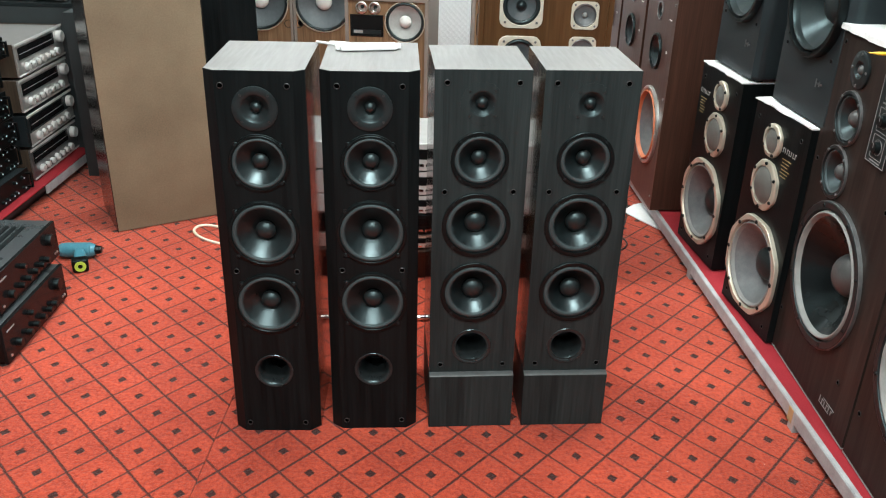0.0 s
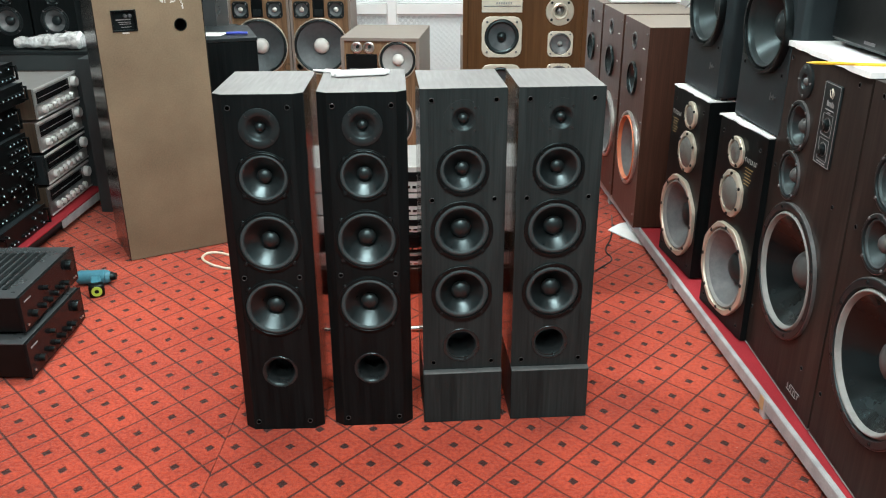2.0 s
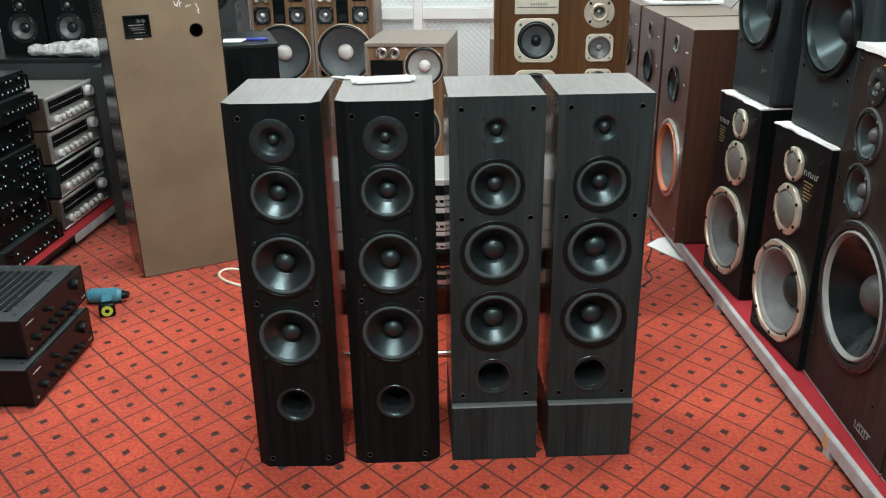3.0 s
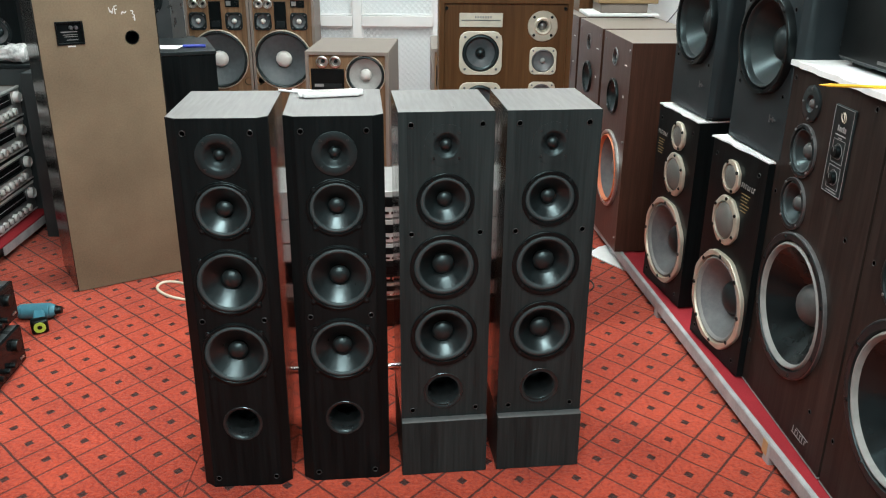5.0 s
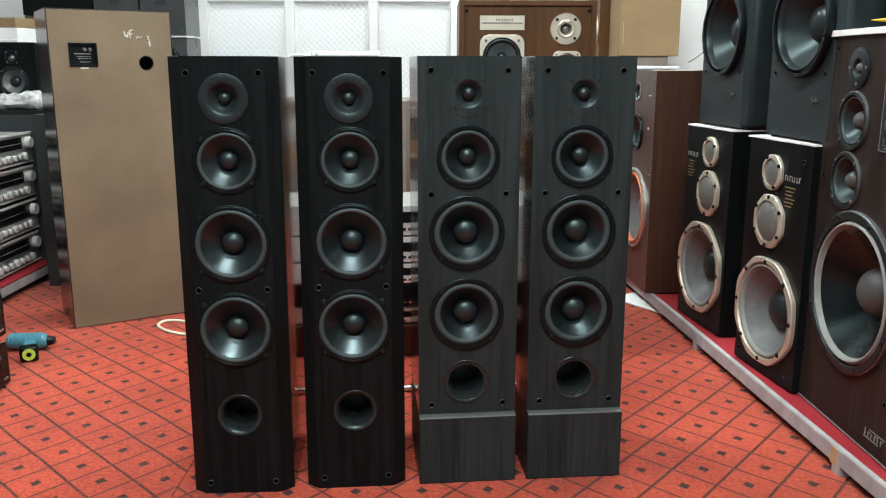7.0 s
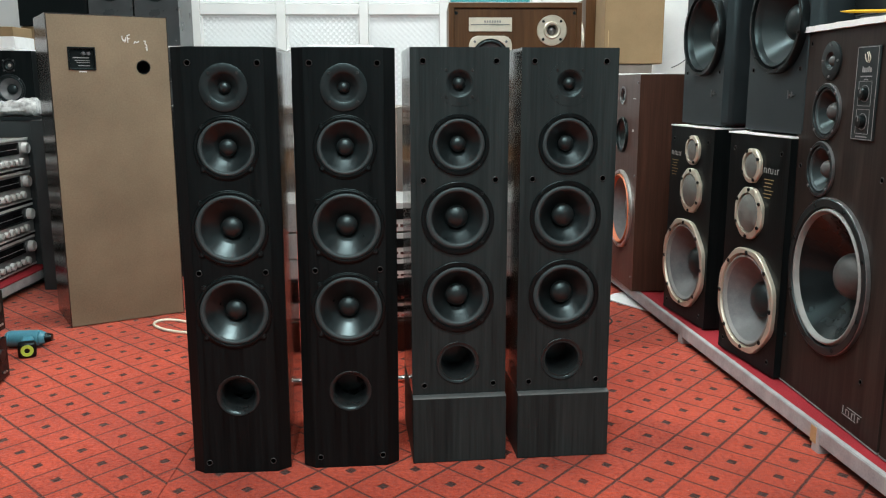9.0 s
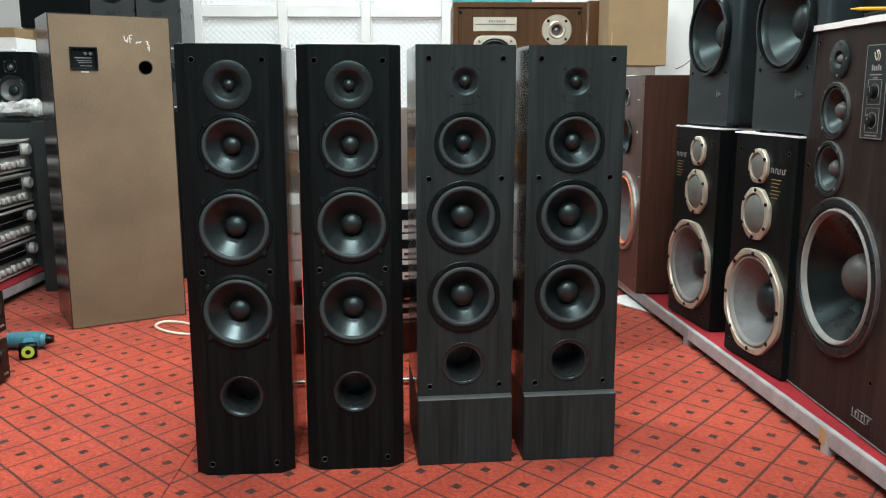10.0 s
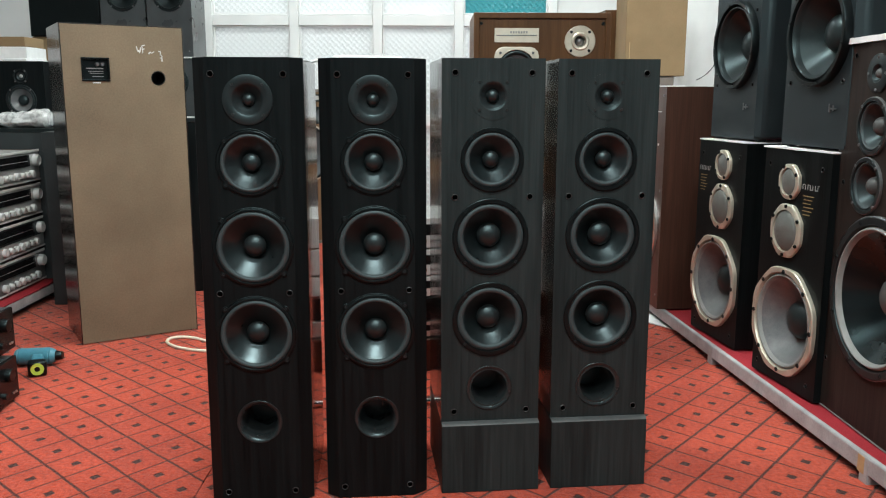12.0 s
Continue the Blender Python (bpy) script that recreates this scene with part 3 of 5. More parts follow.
def bevelled_tower(m, label):
    t = thing("tower_speaker", m, label, "speaker", "black towers with slanted front edges")
    W, HH, D = 0.240, 1.032, 0.33
    cabinet(t, W, HH, D, [(0, 0.941, 0.034), (0, 0.803, 0.064), (0, 0.614, 0.079), (0, 0.411, 0.079), (0, 0.201, 0.045)], BLACK_ASH, BLACK_SIDE, 0.028, 0.022, SHEEN_TOP)
    plate = part("tweeter", lathe(((0.0545, 0.0), (0.0545, 0.0025), (0.053, 0.0032), (0.036, 0.0032), (0.033, 0.0012), (0.028, -0.005), (0.021, -0.013), (0.0145, -0.018)), 0, 0.941, 44), HORN_GREY, t, "dark grey tweeter plate with shallow horn")
    part("dome", lathe([(0.0145 * math.cos(a), -0.018 + 0.014 * math.sin(a)) for a in [math.pi / 2 * i / 7 for i in range(7)]] + [(0, -0.004)], 0, 0.941, 28), RUBBER, plate)
    for a in (45, 135, 225, 315):
        bolt(plate, 0.046 * math.cos(radians(a)), 0.941 + 0.046 * math.sin(radians(a)), 0.0036, 0.0018, y=-0.003, material=SOCKET)
    for z, r, rt, rl, nm in ((0.803, 0.0715, 0.0757, 0.0725, "midrange_driver"), (0.614, 0.0885, 0.0915, 0.0908, "woofer"), (0.411, 0.0885, 0.0915, 0.0908, "woofer")):
        driver(t, 0, z, r, nm, surround=ROLL_RUBBER, cap_r=0.29, cap_h=0.21, depth=0.40, bolts=0, inner=0.92, roll=0.775, bump=0.045)
        part("trim_ring", lathe(((rt, 0.0), (rt, 0.0012), (rt * 0.985, 0.0018), (rt * 0.972, 0.0007), (r * 0.99, 0.0007)), 0, z, 44), BLACK_PLASTIC, t)
        for a in (42, 138, 222, 318):
            lx, lz = rl * math.cos(radians(a)), z + rl * math.sin(radians(a))
            lug = part("mounting_lug", lathe(((0.0072, 0.0), (0.0072, 0.0030), (0.0060, 0.0042), (0.0, 0.0042)), lx, lz, 14), BLACK_PLASTIC, t)
            bolt(lug, lx, lz, 0.0038, 0.0016, y=-0.0042, material=DARK_PLATE)
    port(t, 0, 0.201, 0.050)
    for x in (-0.078, 0.078):
        for z in (0.996, 0.508, 0.028):
            grille_socket(t, x, z)
    for x in (-0.085, 0.085):
        for y in (0.05, D - 0.05):
            part("rubber_foot", boxes((x - 0.015, x + 0.015, y - 0.015, y + 0.015, -0.001, 0.004)), RUBBER, t)
    return t


tower = bevelled_tower(pose(-0.353, 1.977, 0.001, 0, 0, 3.0), "black ash tower loudspeaker with slanted front edges on red carpet")
tower_b = copy_thing(tower, pose(-0.082, 2.004, 0.001, 0, 0, 4.4))
tower_b["label"] = "black ash tower loudspeaker with slanted edges and white remote on top"


def plinth_tower(m, label):
    t = thing("tower_speaker", m, label, "speaker", "charcoal towers with plinth groove")
    W, HH, D = 0.238, 1.034, 0.275
    cabinet(t, W, HH, D, [(-0.001, 0.950, 0.029), (-0.002, 0.806, 0.066), (-0.004, 0.627, 0.081), (-0.003, 0.429, 0.081), (-0.003, 0.258, 0.044)], GREY_ASH, GREY_SIDE, 0, 0, SHEEN_TOP, z0=0.176)
    bm = bmesh.new()
    step = ((0.0, 0.1755), (-0.014, 0.1735), (-0.018, 0.1700), (-0.020, 0.0), (D, 0.0), (D, 0.1755))
    ends = [[bm.verts.new((x, y, z)) for y, z in step] for x in (-W / 2, W / 2)]
    bm.faces.new(ends[0])
    bm.faces.new(ends[1])
    for k in range(6):
        bm.faces.new((ends[0][k], ends[0][(k + 1) % 6], ends[1][(k + 1) % 6], ends[1][k])).material_index = 1 if k < 2 else 0
    part("plinth", bm, (GREY_ASH, LEDGE_LIT), t, "projecting plinth, ledge coloured paler for light from above", bevel=0.0012)
    plate = part("tweeter", lathe(((0.054, 0.0), (0.054, 0.0008), (0.033, 0.0012)), -0.001, 0.950, 44), GREY_ASH, t)
    part("horn", lathe(((0.033, 0.0012), (0.030, 0.0004), (0.026, -0.004), (0.0155, -0.013)), -0.001, 0.950, 40), HORN_GREY, plate)
    part("dome", lathe([(0.0155 * math.cos(a), -0.013 + 0.015 * math.sin(a)) for a in [math.pi / 2 * i / 7 for i in range(7)]] + [(0, 0.002)], -0.001, 0.950, 28), RUBBER, plate)
    for a in (45, 135, 225, 315):
        bolt(plate, -0.001 + 0.044 * math.cos(radians(a)), 0.950 + 0.044 * math.sin(radians(a)), 0.0035, 0.0018, y=-0.001, material=SOCKET)
    driver(t, -0.002, 0.806, 0.0735, "midrange_driver", surround=ROLL_RUBBER, cap_r=0.265, cap_h=0.20, depth=0.40, bolts=4, inner=0.865, roll=0.70, bolt_r=0.0036, bolt_mat=DARK_PLATE, bump=0.045, proud=0.005)
    for x, z in ((-0.004, 0.627), (-0.003, 0.429)):
        driver(t, x, z, 0.0895, "woofer", surround=ROLL_RUBBER, cap_r=0.32, cap_h=0.22, depth=0.40, bolts=4, inner=0.87, roll=0.70, bolt_r=0.004, bolt_mat=DARK_PLATE, bump=0.045, proud=0.005)
    port(t, -0.003, 0.258, 0.053, flare=0.28)
    for x in (-0.088, 0.088):
        for z in (1.002, 0.720, 0.200):
            grille_socket(t, x, z)
    return t


tower_c = plinth_tower(pose(0.189, 2.048, 0.001, 0, 0, 5.6), "charcoal wood grain tower loudspeaker with plinth, standing on carpet")
tower_d = copy_thing(tower_c, pose(0.456, 2.072, 0.001, 0, 0, 5.0))

# white remote control lying on the second black tower, with its cord
remote = thing("remote_control", pose(-0.110, 2.235, 1.035, 0, 0, 14), "white slim remote control lying on a tower", "remote")
bm = boxes((-0.085, 0.085, -0.021, 0.021, 0.0, 0.013))
bmesh.ops.bevel(bm, geom=[e for e in bm.edges if abs(e.verts[0].co.z - e.verts[1].co.z) > 0.001], offset=0.012, segments=4, affect="EDGES")
part("case", bm, PAPER, remote, bevel=0.003)
part("key_field", boxes((-0.06, 0.05, -0.014, 0.014, 0.0128, 0.0142)), RECEIVER_TOP, remote)
cord = thing("charging_cable", pose(0, 0, 0), "short white cable coiled behind the remote", "cable")
tube("cord", [(-0.255, 2.30, 1.036), (-0.245, 2.285, 1.039), (-0.215, 2.272, 1.038), (-0.175, 2.262, 1.038), (-0.150, 2.245, 1.04), (-0.17, 2.295, 1.037), (-0.22, 2.30, 1.037)], 0.0035, PAPER, cord)


# ---------------------------------------------------------------- cabinet that shows its back
back = thing("large_speaker_cabinet", face_pose((-1.306, 3.268), (-0.924, 3.498), 0.001), "large loudspeaker turned round, brown back board, dark sides", "speaker")
W, HH, D = 0.446, 1.215, 0.33
bm = bmesh.new()
loop = [bm.verts.new(p) for p in ((-W / 2 + 0.004, 0.0, 0.004), (W / 2 - 0.004, 0.0, 0.004), (W / 2 - 0.004, 0.0, HH - 0.004), (-W / 2 + 0.004, 0.0, HH - 0.004))]
edges = [bm.edges.new((loop[i], loop[(i + 1) % 4])) for i in range(4)]
ring = [bm.verts.new((0.121 + 0.026 * math.cos(2 * math.pi * i / 32), 0, 1.020 + 0.026 * math.sin(2 * math.pi * i / 32))) for i in range(32)]
edges += [bm.edges.new((ring[i], ring[(i + 1) % 32])) for i in range(32)]
rect = [bm.verts.new((x, 0, z)) for x, z in ((-0.150, 1.012), (-0.060, 1.012), (-0.060, 1.087), (-0.150, 1.087))]
edges += [bm.edges.new((rect[i], rect[(i + 1) % 4])) for i in range(4)]
bmesh.ops.triangle_fill(bm, use_beauty=True, use_dissolve=False, edges=edges)
part("back_board", bm, BACK_BOARD, back, "scuffed brown fibreboard with chalk scribble")
for x0, x1, y0, z0, z1, nm in ((-W / 2, -W / 2 + 0.0035, 0.001, 0, HH, "side_veneer"), (W / 2 - 0.0035, W / 2, 0.001, 0, HH, "side_veneer"),
                               (-W / 2 + 0.0036, W / 2 - 0.0036, 0.001, HH - 0.0035, HH, "top_veneer"), (-W / 2 + 0.0036, W / 2 - 0.0036, D - 0.01, 0.0, HH - 0.004, "front_grille")):
    part(nm, boxes((x0, x1, y0, D, z0, z1)), SIDE_DARK, back, "dark glossy veneer")
part("bass_port", lathe(((0.027, 0.0), (0.027, 0.0012), (0.0245, 0.0012), (0.0235, -0.12), (0, -0.12)), 0.121, 1.020, 32), BLACK_PLASTIC, back)
plate = part("terminal_plate", boxes((-0.150, -0.060, 0.012, 0.016, 1.012, 1.087)), BLACK_PLASTIC, back, "recessed black terminal plate with label")
bm = boxes((-0.155, -0.055, -0.004, 0.012, 1.086, 1.093), (-0.155, -0.055, -0.004, 0.012, 1.006, 1.013), (-0.155, -0.149, -0.004, 0.012, 1.0135, 1.0855), (-0.061, -0.055, -0.004, 0.012, 1.0135, 1.0855))
part("plate_rim", bm, BLACK_PLASTIC, plate, bevel=0.0015)
for x in (-0.098, -0.080):
    part("terminal", lathe(((0.0075, 0.0), (0.0075, 0.012), (0.005, 0.016), (0.0, 0.016)), x, 1.068, 14, y=0.012), STEEL, plate)
for i, z in enumerate((1.051, 1.041, 1.034, 1.022)):
    bar(plate, -0.135 + 0.006 * i, -0.076, z, z + (0.004 if i == 0 else 0.0022), GREY_PRINT, y=0.012)
bar(back, -0.118, -0.090, 0.998, 1.003, WHITE_PRINT, name="white_sticker")
# chalk marks on the board
for pts in (((0.046, 1.138), (0.050, 1.112), (0.054, 1.128), (0.057, 1.106), (0.061, 1.134)), ((0.066, 1.141), (0.068, 1.112)), ((0.066, 1.140), (0.078, 1.143)), ((0.067, 1.127), (0.076, 1.129)),
            ((0.090, 1.110), (0.095, 1.121), (0.101, 1.111), (0.110, 1.120)), ((0.126, 1.120), (0.138, 1.122), (0.130, 1.108), (0.142, 1.106), (0.136, 1.086)), ((0.131, 1.096), (0.143, 1.099), (0.138, 1.082))):
    tube("chalk_mark", [(x, -0.0005, z) for x, z in pts], 0.0019, WHITE_PRINT, back, res=4)

# pale cable loop on the floor behind the first tower
cable = thing("cream_cable", pose(0, 0, 0), "loop of cream cable lying on the carpet", "cable")
tube("cable", [(-0.83, 3.30, 0.006), (-0.90, 3.36, 0.006), (-0.985, 3.37, 0.006), (-1.0, 3.30, 0.006), (-0.93, 3.22, 0.006), (-0.82, 3.17, 0.006), (-0.70, 3.16, 0.006)], 0.006, WHITE_CABLE, cable)


# ---------------------------------------------------------------- amplifiers and drill on the floor
def amplifier(m, label, vents):
    a = thing("amplifier", m, label, "amplifier", "black amplifiers stacked on the carpet")
    W, D, HH = 0.45, 0.36, 0.142
    part("case", boxes((-W / 2 + 0.006, W / 2 - 0.006, 0.012, D, 0.012, HH - 0.004)), BLACK_PLASTIC, a, bevel=0.003)
    part("front_panel", boxes((-W / 2, W / 2, 0.0, 0.012, 0.010, HH)), GLASS_DARK, a, "glossy black front panel", bevel=0.002)
    part("lid", boxes((-W / 2 + 0.002, W / 2 - 0.002, 0.0125, D, HH - 0.004, HH)), SLATE_VINYL, a, bevel=0.001)
    if vents:
        for i in range(9):
            y = 0.07 + i * 0.028
            part("vent_slat", boxes((-0.16, 0.16, y, y + 0.016, HH, HH + 0.004)), DARK_PLATE, a)
    for x, z, r in ((0.155, 0.098, 0.021), (0.11, 0.045, 0.010), (0.07, 0.045, 0.010), (0.02, 0.045, 0.010), (-0.03, 0.045, 0.010), (-0.08, 0.045, 0.010), (-0.15, 0.05, 0.013), (-0.05, 0.10, 0.009)):
        part("knob", lathe(((r, 0.0), (r, 0.015), (r * 0.9, 0.018), (0, 0.018)), x, z, 20), BLACK_PLASTIC, a)
    for x in (0.2, 0.185, -0.2):
        bar(a, x - 0.004, x + 0.004, 0.028, 0.034, SILVER, t=0.004, name="button")
    bar(a, -0.20, -0.15, 0.112, 0.117, GREY_PRINT)
    for x in (-0.18, 0.18):
        for y in (0.04, D - 0.05):
            part("foot", lathe(((0.017, 0.0), (0.017, 0.012), (0, 0.012)), 0, 0, 14), RUBBER, a).matrix_basis = Matrix.Translation((x, y, 0.0)) @ pose(0, 0, 0, -90)
    return a


amplifier(pose(-1.262, 2.462, 0.002, 0, 0, 91.3), "black hifi amplifier lying under another amplifier", False)
amplifier(pose(-1.286, 2.515, 0.146, 0, 0, 91.8), "black hifi amplifier with slotted lid on top", True)

drill = thing("cordless_drill", pose(-1.362, 3.02, 0.004, 0, 0, 6), "teal cordless drill with green battery lying on carpet", "drill")
bm = bmesh.new()
for r0, r1, xa, xb in ((0.024, 0.030, -0.075, -0.06), (0.030, 0.030, -0.06, 0.045), (0.030, 0.020, 0.045, 0.065)):
    bmesh.ops.create_cone(bm, segments=24, radius1=r0, radius2=r1, depth=xb - xa, cap_ends=True, matrix=Matrix.Translation(((xa + xb) / 2, 0, 0.032)) @ pose(0, 0, 0, 0, 90, 0))
part("motor_housing", bm, TEAL, drill, bevel=0.004)
bm = bmesh.new()
bmesh.ops.create_cone(bm, segments=20, radius1=0.019, radius2=0.014, depth=0.022, cap_ends=True, matrix=Matrix.Translation((0.075, 0, 0.032)) @ pose(0, 0, 0, 0, 90, 0))
part("chuck", bm, BLACK_PLASTIC, drill)
bm = boxes((-0.021, 0.021, -0.105, -0.015, 0.016, 0.048))
bmesh.ops.transform(bm, matrix=pose(0.0, 0, 0, 0, 0, 18), verts=bm.verts[:])
part("grip", bm, TEAL, drill, bevel=0.010)
bm = boxes((-0.030, 0.030, -0.145, -0.100, 0.0, 0.052))
bmesh.ops.transform(bm, matrix=pose(0.0, 0, 0, 0, 0, 18), verts=bm.verts[:])
batt = part("battery", bm, BLACK_PLASTIC, drill, bevel=0.008)
bm = lathe(((0.021, 0.0), (0.021, 0.002), (0.009, 0.002), (0.009, 0.0)), 0, 0.026, 24, y=-0.145)
bmesh.ops.transform(bm, matrix=pose(0.0, 0, 0, 0, 0, 18), verts=bm.verts[:])
part("battery_label", bm, LIME, batt, "lime green battery ring")
part("trigger", boxes((0.018, 0.030, -0.05, -0.028, 0.024, 0.040)), BLACK_PLASTIC, drill, bevel=0.002)


# ---------------------------------------------------------------- low platform along the right side
def rail_x(y):
    return 1.060 - (y - 3.027) * 0.0746


plat = thing("platform", face_pose((rail_x(5.4), 5.4), (rail_x(0.2), 0.2), 0.0), "low red cloth platform with scuffed white metal rail", "platform", kind="structure")
L = 5.2 * math.hypot(1, 0.0746)
part("deck", boxes((-L / 2, L / 2, 0.012, 0.95, 0.045, 0.062)), WALNUT, plat)
bm = bmesh.new()
n = 120
for i in range(n):
    xa, xb = -L / 2 + L * i / n, -L / 2 + L * (i + 1) / n
    ya, yb = (0.003 + 0.004 * noise.noise(Vector((k * 6.0, 3.1, 0))) for k in (xa, xb))
    vs = [bm.verts.new(p) for p in ((xa, ya, 0.0655 + 0.001 * math.sin(i)), (xb, yb, 0.0655 + 0.001 * math.sin(i + 1)), (xb, 0.95, 0.068), (xa, 0.95, 0.068))]
    bm.faces.new(vs)
bmesh.ops.remove_doubles(bm, verts=bm.verts[:], dist=0.0005)
part("cloth", bm, RED_CLOTH, plat, "crimson cloth covering the deck")
part("rail", boxes((-L / 2, L / 2, -0.003, 0.0, 0.026, 0.068), (-L / 2, L / 2, 0.0002, 0.014, 0.0665, 0.0695)), RAIL_WHITE, plat, "scuffed white angle rail", bevel=0.001)
for y in (3.03, 2.07, 1.1, 4.1):
    s = (5.4 + 0.2) / 2 - y
    s *= math.hypot(1, 0.0746)
    part("leg", boxes((s - 0.017, s + 0.017, -0.0045, -0.0032, 0.0, 0.064), (s + 0.014, s + 0.017, -0.003, 0.04, 0.0, 0.044)), RAIL_WHITE, plat, bevel=0.0008)
s = (2.8 - 2.08) * math.hypot(1, 0.0746)
part("tape", boxes((s - 0.016, s + 0.012, -0.0055, -0.0042, 0.022, 0.066), (s - 0.014, s + 0.010, -0.004, 0.02, 0.0642, 0.0655)), TAPE, plat, "torn strip of brown tape")
PZ = 0.070

# white cloth spilling from the platform to the carpet
bm = bmesh.new()
pts = ((0.905, 3.68), (0.98, 3.56), (1.065, 3.44), (1.06, 3.62), (1.035, 3.80), (0.97, 3.76))
lo = [bm.verts.new((x, y, 0.004)) for x, y in pts]
hi = [bm.verts.new((x, y, 0.009)) for x, y in pts]
bm.faces.new(hi)
for i in range(6):
    bm.faces.new((lo[i], lo[(i + 1) % 6], hi[(i + 1) % 6], hi[i]))
tagged(finish("white_sheet", bm, PAPER), "white sheet lying on the carpet by the platform", "sheet")
blk = thing("black_cable", pose(0, 0, 0), "thin black cable on the carpet", "cable")
tube("cable", [(0.70, 3.10, 0.004), (0.80, 3.22, 0.004), (0.88, 3.32, 0.004), (0.84, 3.42, 0.004), (0.92, 3.60, 0.004), (0.96, 3.9, 0.004)], 0.003, RUBBER, blk)
small = thing("cable_plug", pose(1.098, 1.62, 0.001, 0, 0, 20), "small black plug lying on the carpet", "plug")
part("body", boxes((-0.016, 0.016, -0.022, 0.022, 0, 0.024)), BLACK_PLASTIC, small, bevel=0.004)


# ---------------------------------------------------------------- large rosewood loudspeakers on the platform
def rosewood_speaker(m, label):
    t = thing("floor_speaker", m, label, "speaker", "dark rosewood loudspeakers on the platform")
    W, HH, D = 0.553, 1.020, 0.36
    TW, WO = (-0.102, 0.940), (-0.030, 0.371)
    MIDS = ((-0.107, 0.807), (-0.115, 0.652))
    cabinet(t, W, HH, D, [(*TW, 0.033), (*MIDS[0], 0.060), (*MIDS[1], 0.060), (*WO, 0.184)], ROSEWOOD, ROSEWOOD, 0, 0, ROSEWOOD, z0=0.004)
    x, z = TW
    pl = part("tweeter", lathe(((0.050, 0.0), (0.050, 0.005), (0.047, 0.007), (0.024, 0.007), (0.020, 0.002), (0.012, -0.004)), x, z, 36), DARK_PLATE, t)
    part("dome", lathe(((0.0150, -0.004), (0.011, 0.004), (0.006, 0.008), (0, 0.009)), x, z, 20), DUSTY_CAP, pl)
    for a in (0, 90, 180, 270):
        bolt(pl, x + 0.041 * math.cos(radians(a)), z + 0.041 * math.sin(radians(a)), 0.004, 0.002, y=-0.007)
    for x, z in MIDS:
        rim = driver(t, x, z, 0.074, "midrange_driver", flange=DARK_PLATE, surround=ROLL_RUBBER, cone=CONE_CHARCOAL, cap=DUSTY_CAP, cap_r=0.34, cap_h=0.33, depth=0.42, proud=0.008, bolts=4, inner=0.86, roll=0.74)
        part("rim_edge", lathe(((0.0752, 0.0), (0.0752, 0.0068), (0.0738, 0.0075)), x, z, 40), STEEL, rim)
    x, z = WO
    rim = driver(t, x, z, 0.211, "woofer", flange=DARK_PLATE, surround=SURROUND_GREY, cone=CONE_SMOKE, cap=DUSTY_CAP, cap_r=0.30, cap_h=0.24, depth=0.44, proud=0.012, bolts=8, inner=0.885, roll=0.80, turn=0.4, bolt_r=0.006, bolt_mat=BLACK_PLASTIC, seg=56,
                 label="very large woofer with pale grey surround")
    part("rim_edge", lathe(((0.2125, 0.0), (0.2125, 0.0100), (0.2108, 0.0112)), x, z, 56), STEEL, rim)
    panel = part("control_panel", boxes((0.034, 0.134, -0.006, 0.002, 0.742, 0.970)), DARK_PLATE, t, "black level control panel", bevel=0.003)
    edge = ((0.036, 0.132, 0.9665, 0.968), (0.036, 0.132, 0.744, 0.7455), (0.036, 0.0372, 0.7457, 0.9663), (0.1308, 0.132, 0.7457, 0.9663))
    part("panel_outline", boxes(*[(a, b, -0.0068, -0.006, c, d) for a, b, c, d in edge]), GREY_PRINT, panel)
    for zc in (0.856, 0.788):
        bm = bmesh.new()
        for a, b, c, d in ((0.054, 0.112, zc + 0.029, zc + 0.0302), (0.054, 0.112, zc - 0.0302, zc - 0.029), (0.053, 0.0542, zc - 0.0285, zc + 0.0285), (0.1118, 0.113, zc - 0.0285, zc + 0.0285)):
            box(bm, a, b, -0.0068, -0.006, c, d)
        part("dial_border", bm, GREY_PRINT, panel)
        part("dial_ring", lathe(((0.0205, 0.0), (0.0205, 0.0008), (0.0193, 0.0008), (0.0193, 0.0)), 0.083, zc, 24, y=-0.006), GREY_PRINT, panel)
        knob = part("knob", lathe(((0.0165, 0.0), (0.0155, 0.010), (0.013, 0.012), (0, 0.012)), 0.083, zc, 20, y=-0.006), BLACK_PLASTIC, panel)
        part("pointer", boxes((0.0822, 0.0838, -0.0186, -0.0181, zc, zc + 0.013)), GREY_PRINT, knob)
    leaf = ((0.071, 0.951), (0.073, 0.940), (0.083, 0.930), (0.088, 0.938), (0.085, 0.948), (0.079, 0.955))
    tube("emblem", [(a, -0.0064, b) for a, b in leaf], 0.0012, CHAMPAGNE, panel, res=4)
    tube("emblem", [(a, -0.0064, b) for a, b in ((0.085, 0.956), (0.094, 0.948), (0.097, 0.937), (0.090, 0.930))], 0.0012, CHAMPAGNE, panel, res=4)
    for k in range(5):
        bar(panel, 0.064 + k * 0.009, 0.069 + k * 0.009, 0.907, 0.918 + (0.003 if k in (0, 3) else 0), GREY_PRINT, y=-0.006)
    bar(panel, 0.058, 0.110, 0.896, 0.8985, GREY_PRINT, y=-0.006)
    bar(panel, 0.075, 0.093, 0.8885, 0.891, GREY_PRINT, y=-0.006)
    bar(panel, 0.058, 0.110, 0.750, 0.7525, GREY_PRINT, y=-0.006)
    bar(t, 0.128, 0.198, 0.0615, 0.063, GREY_PRINT)
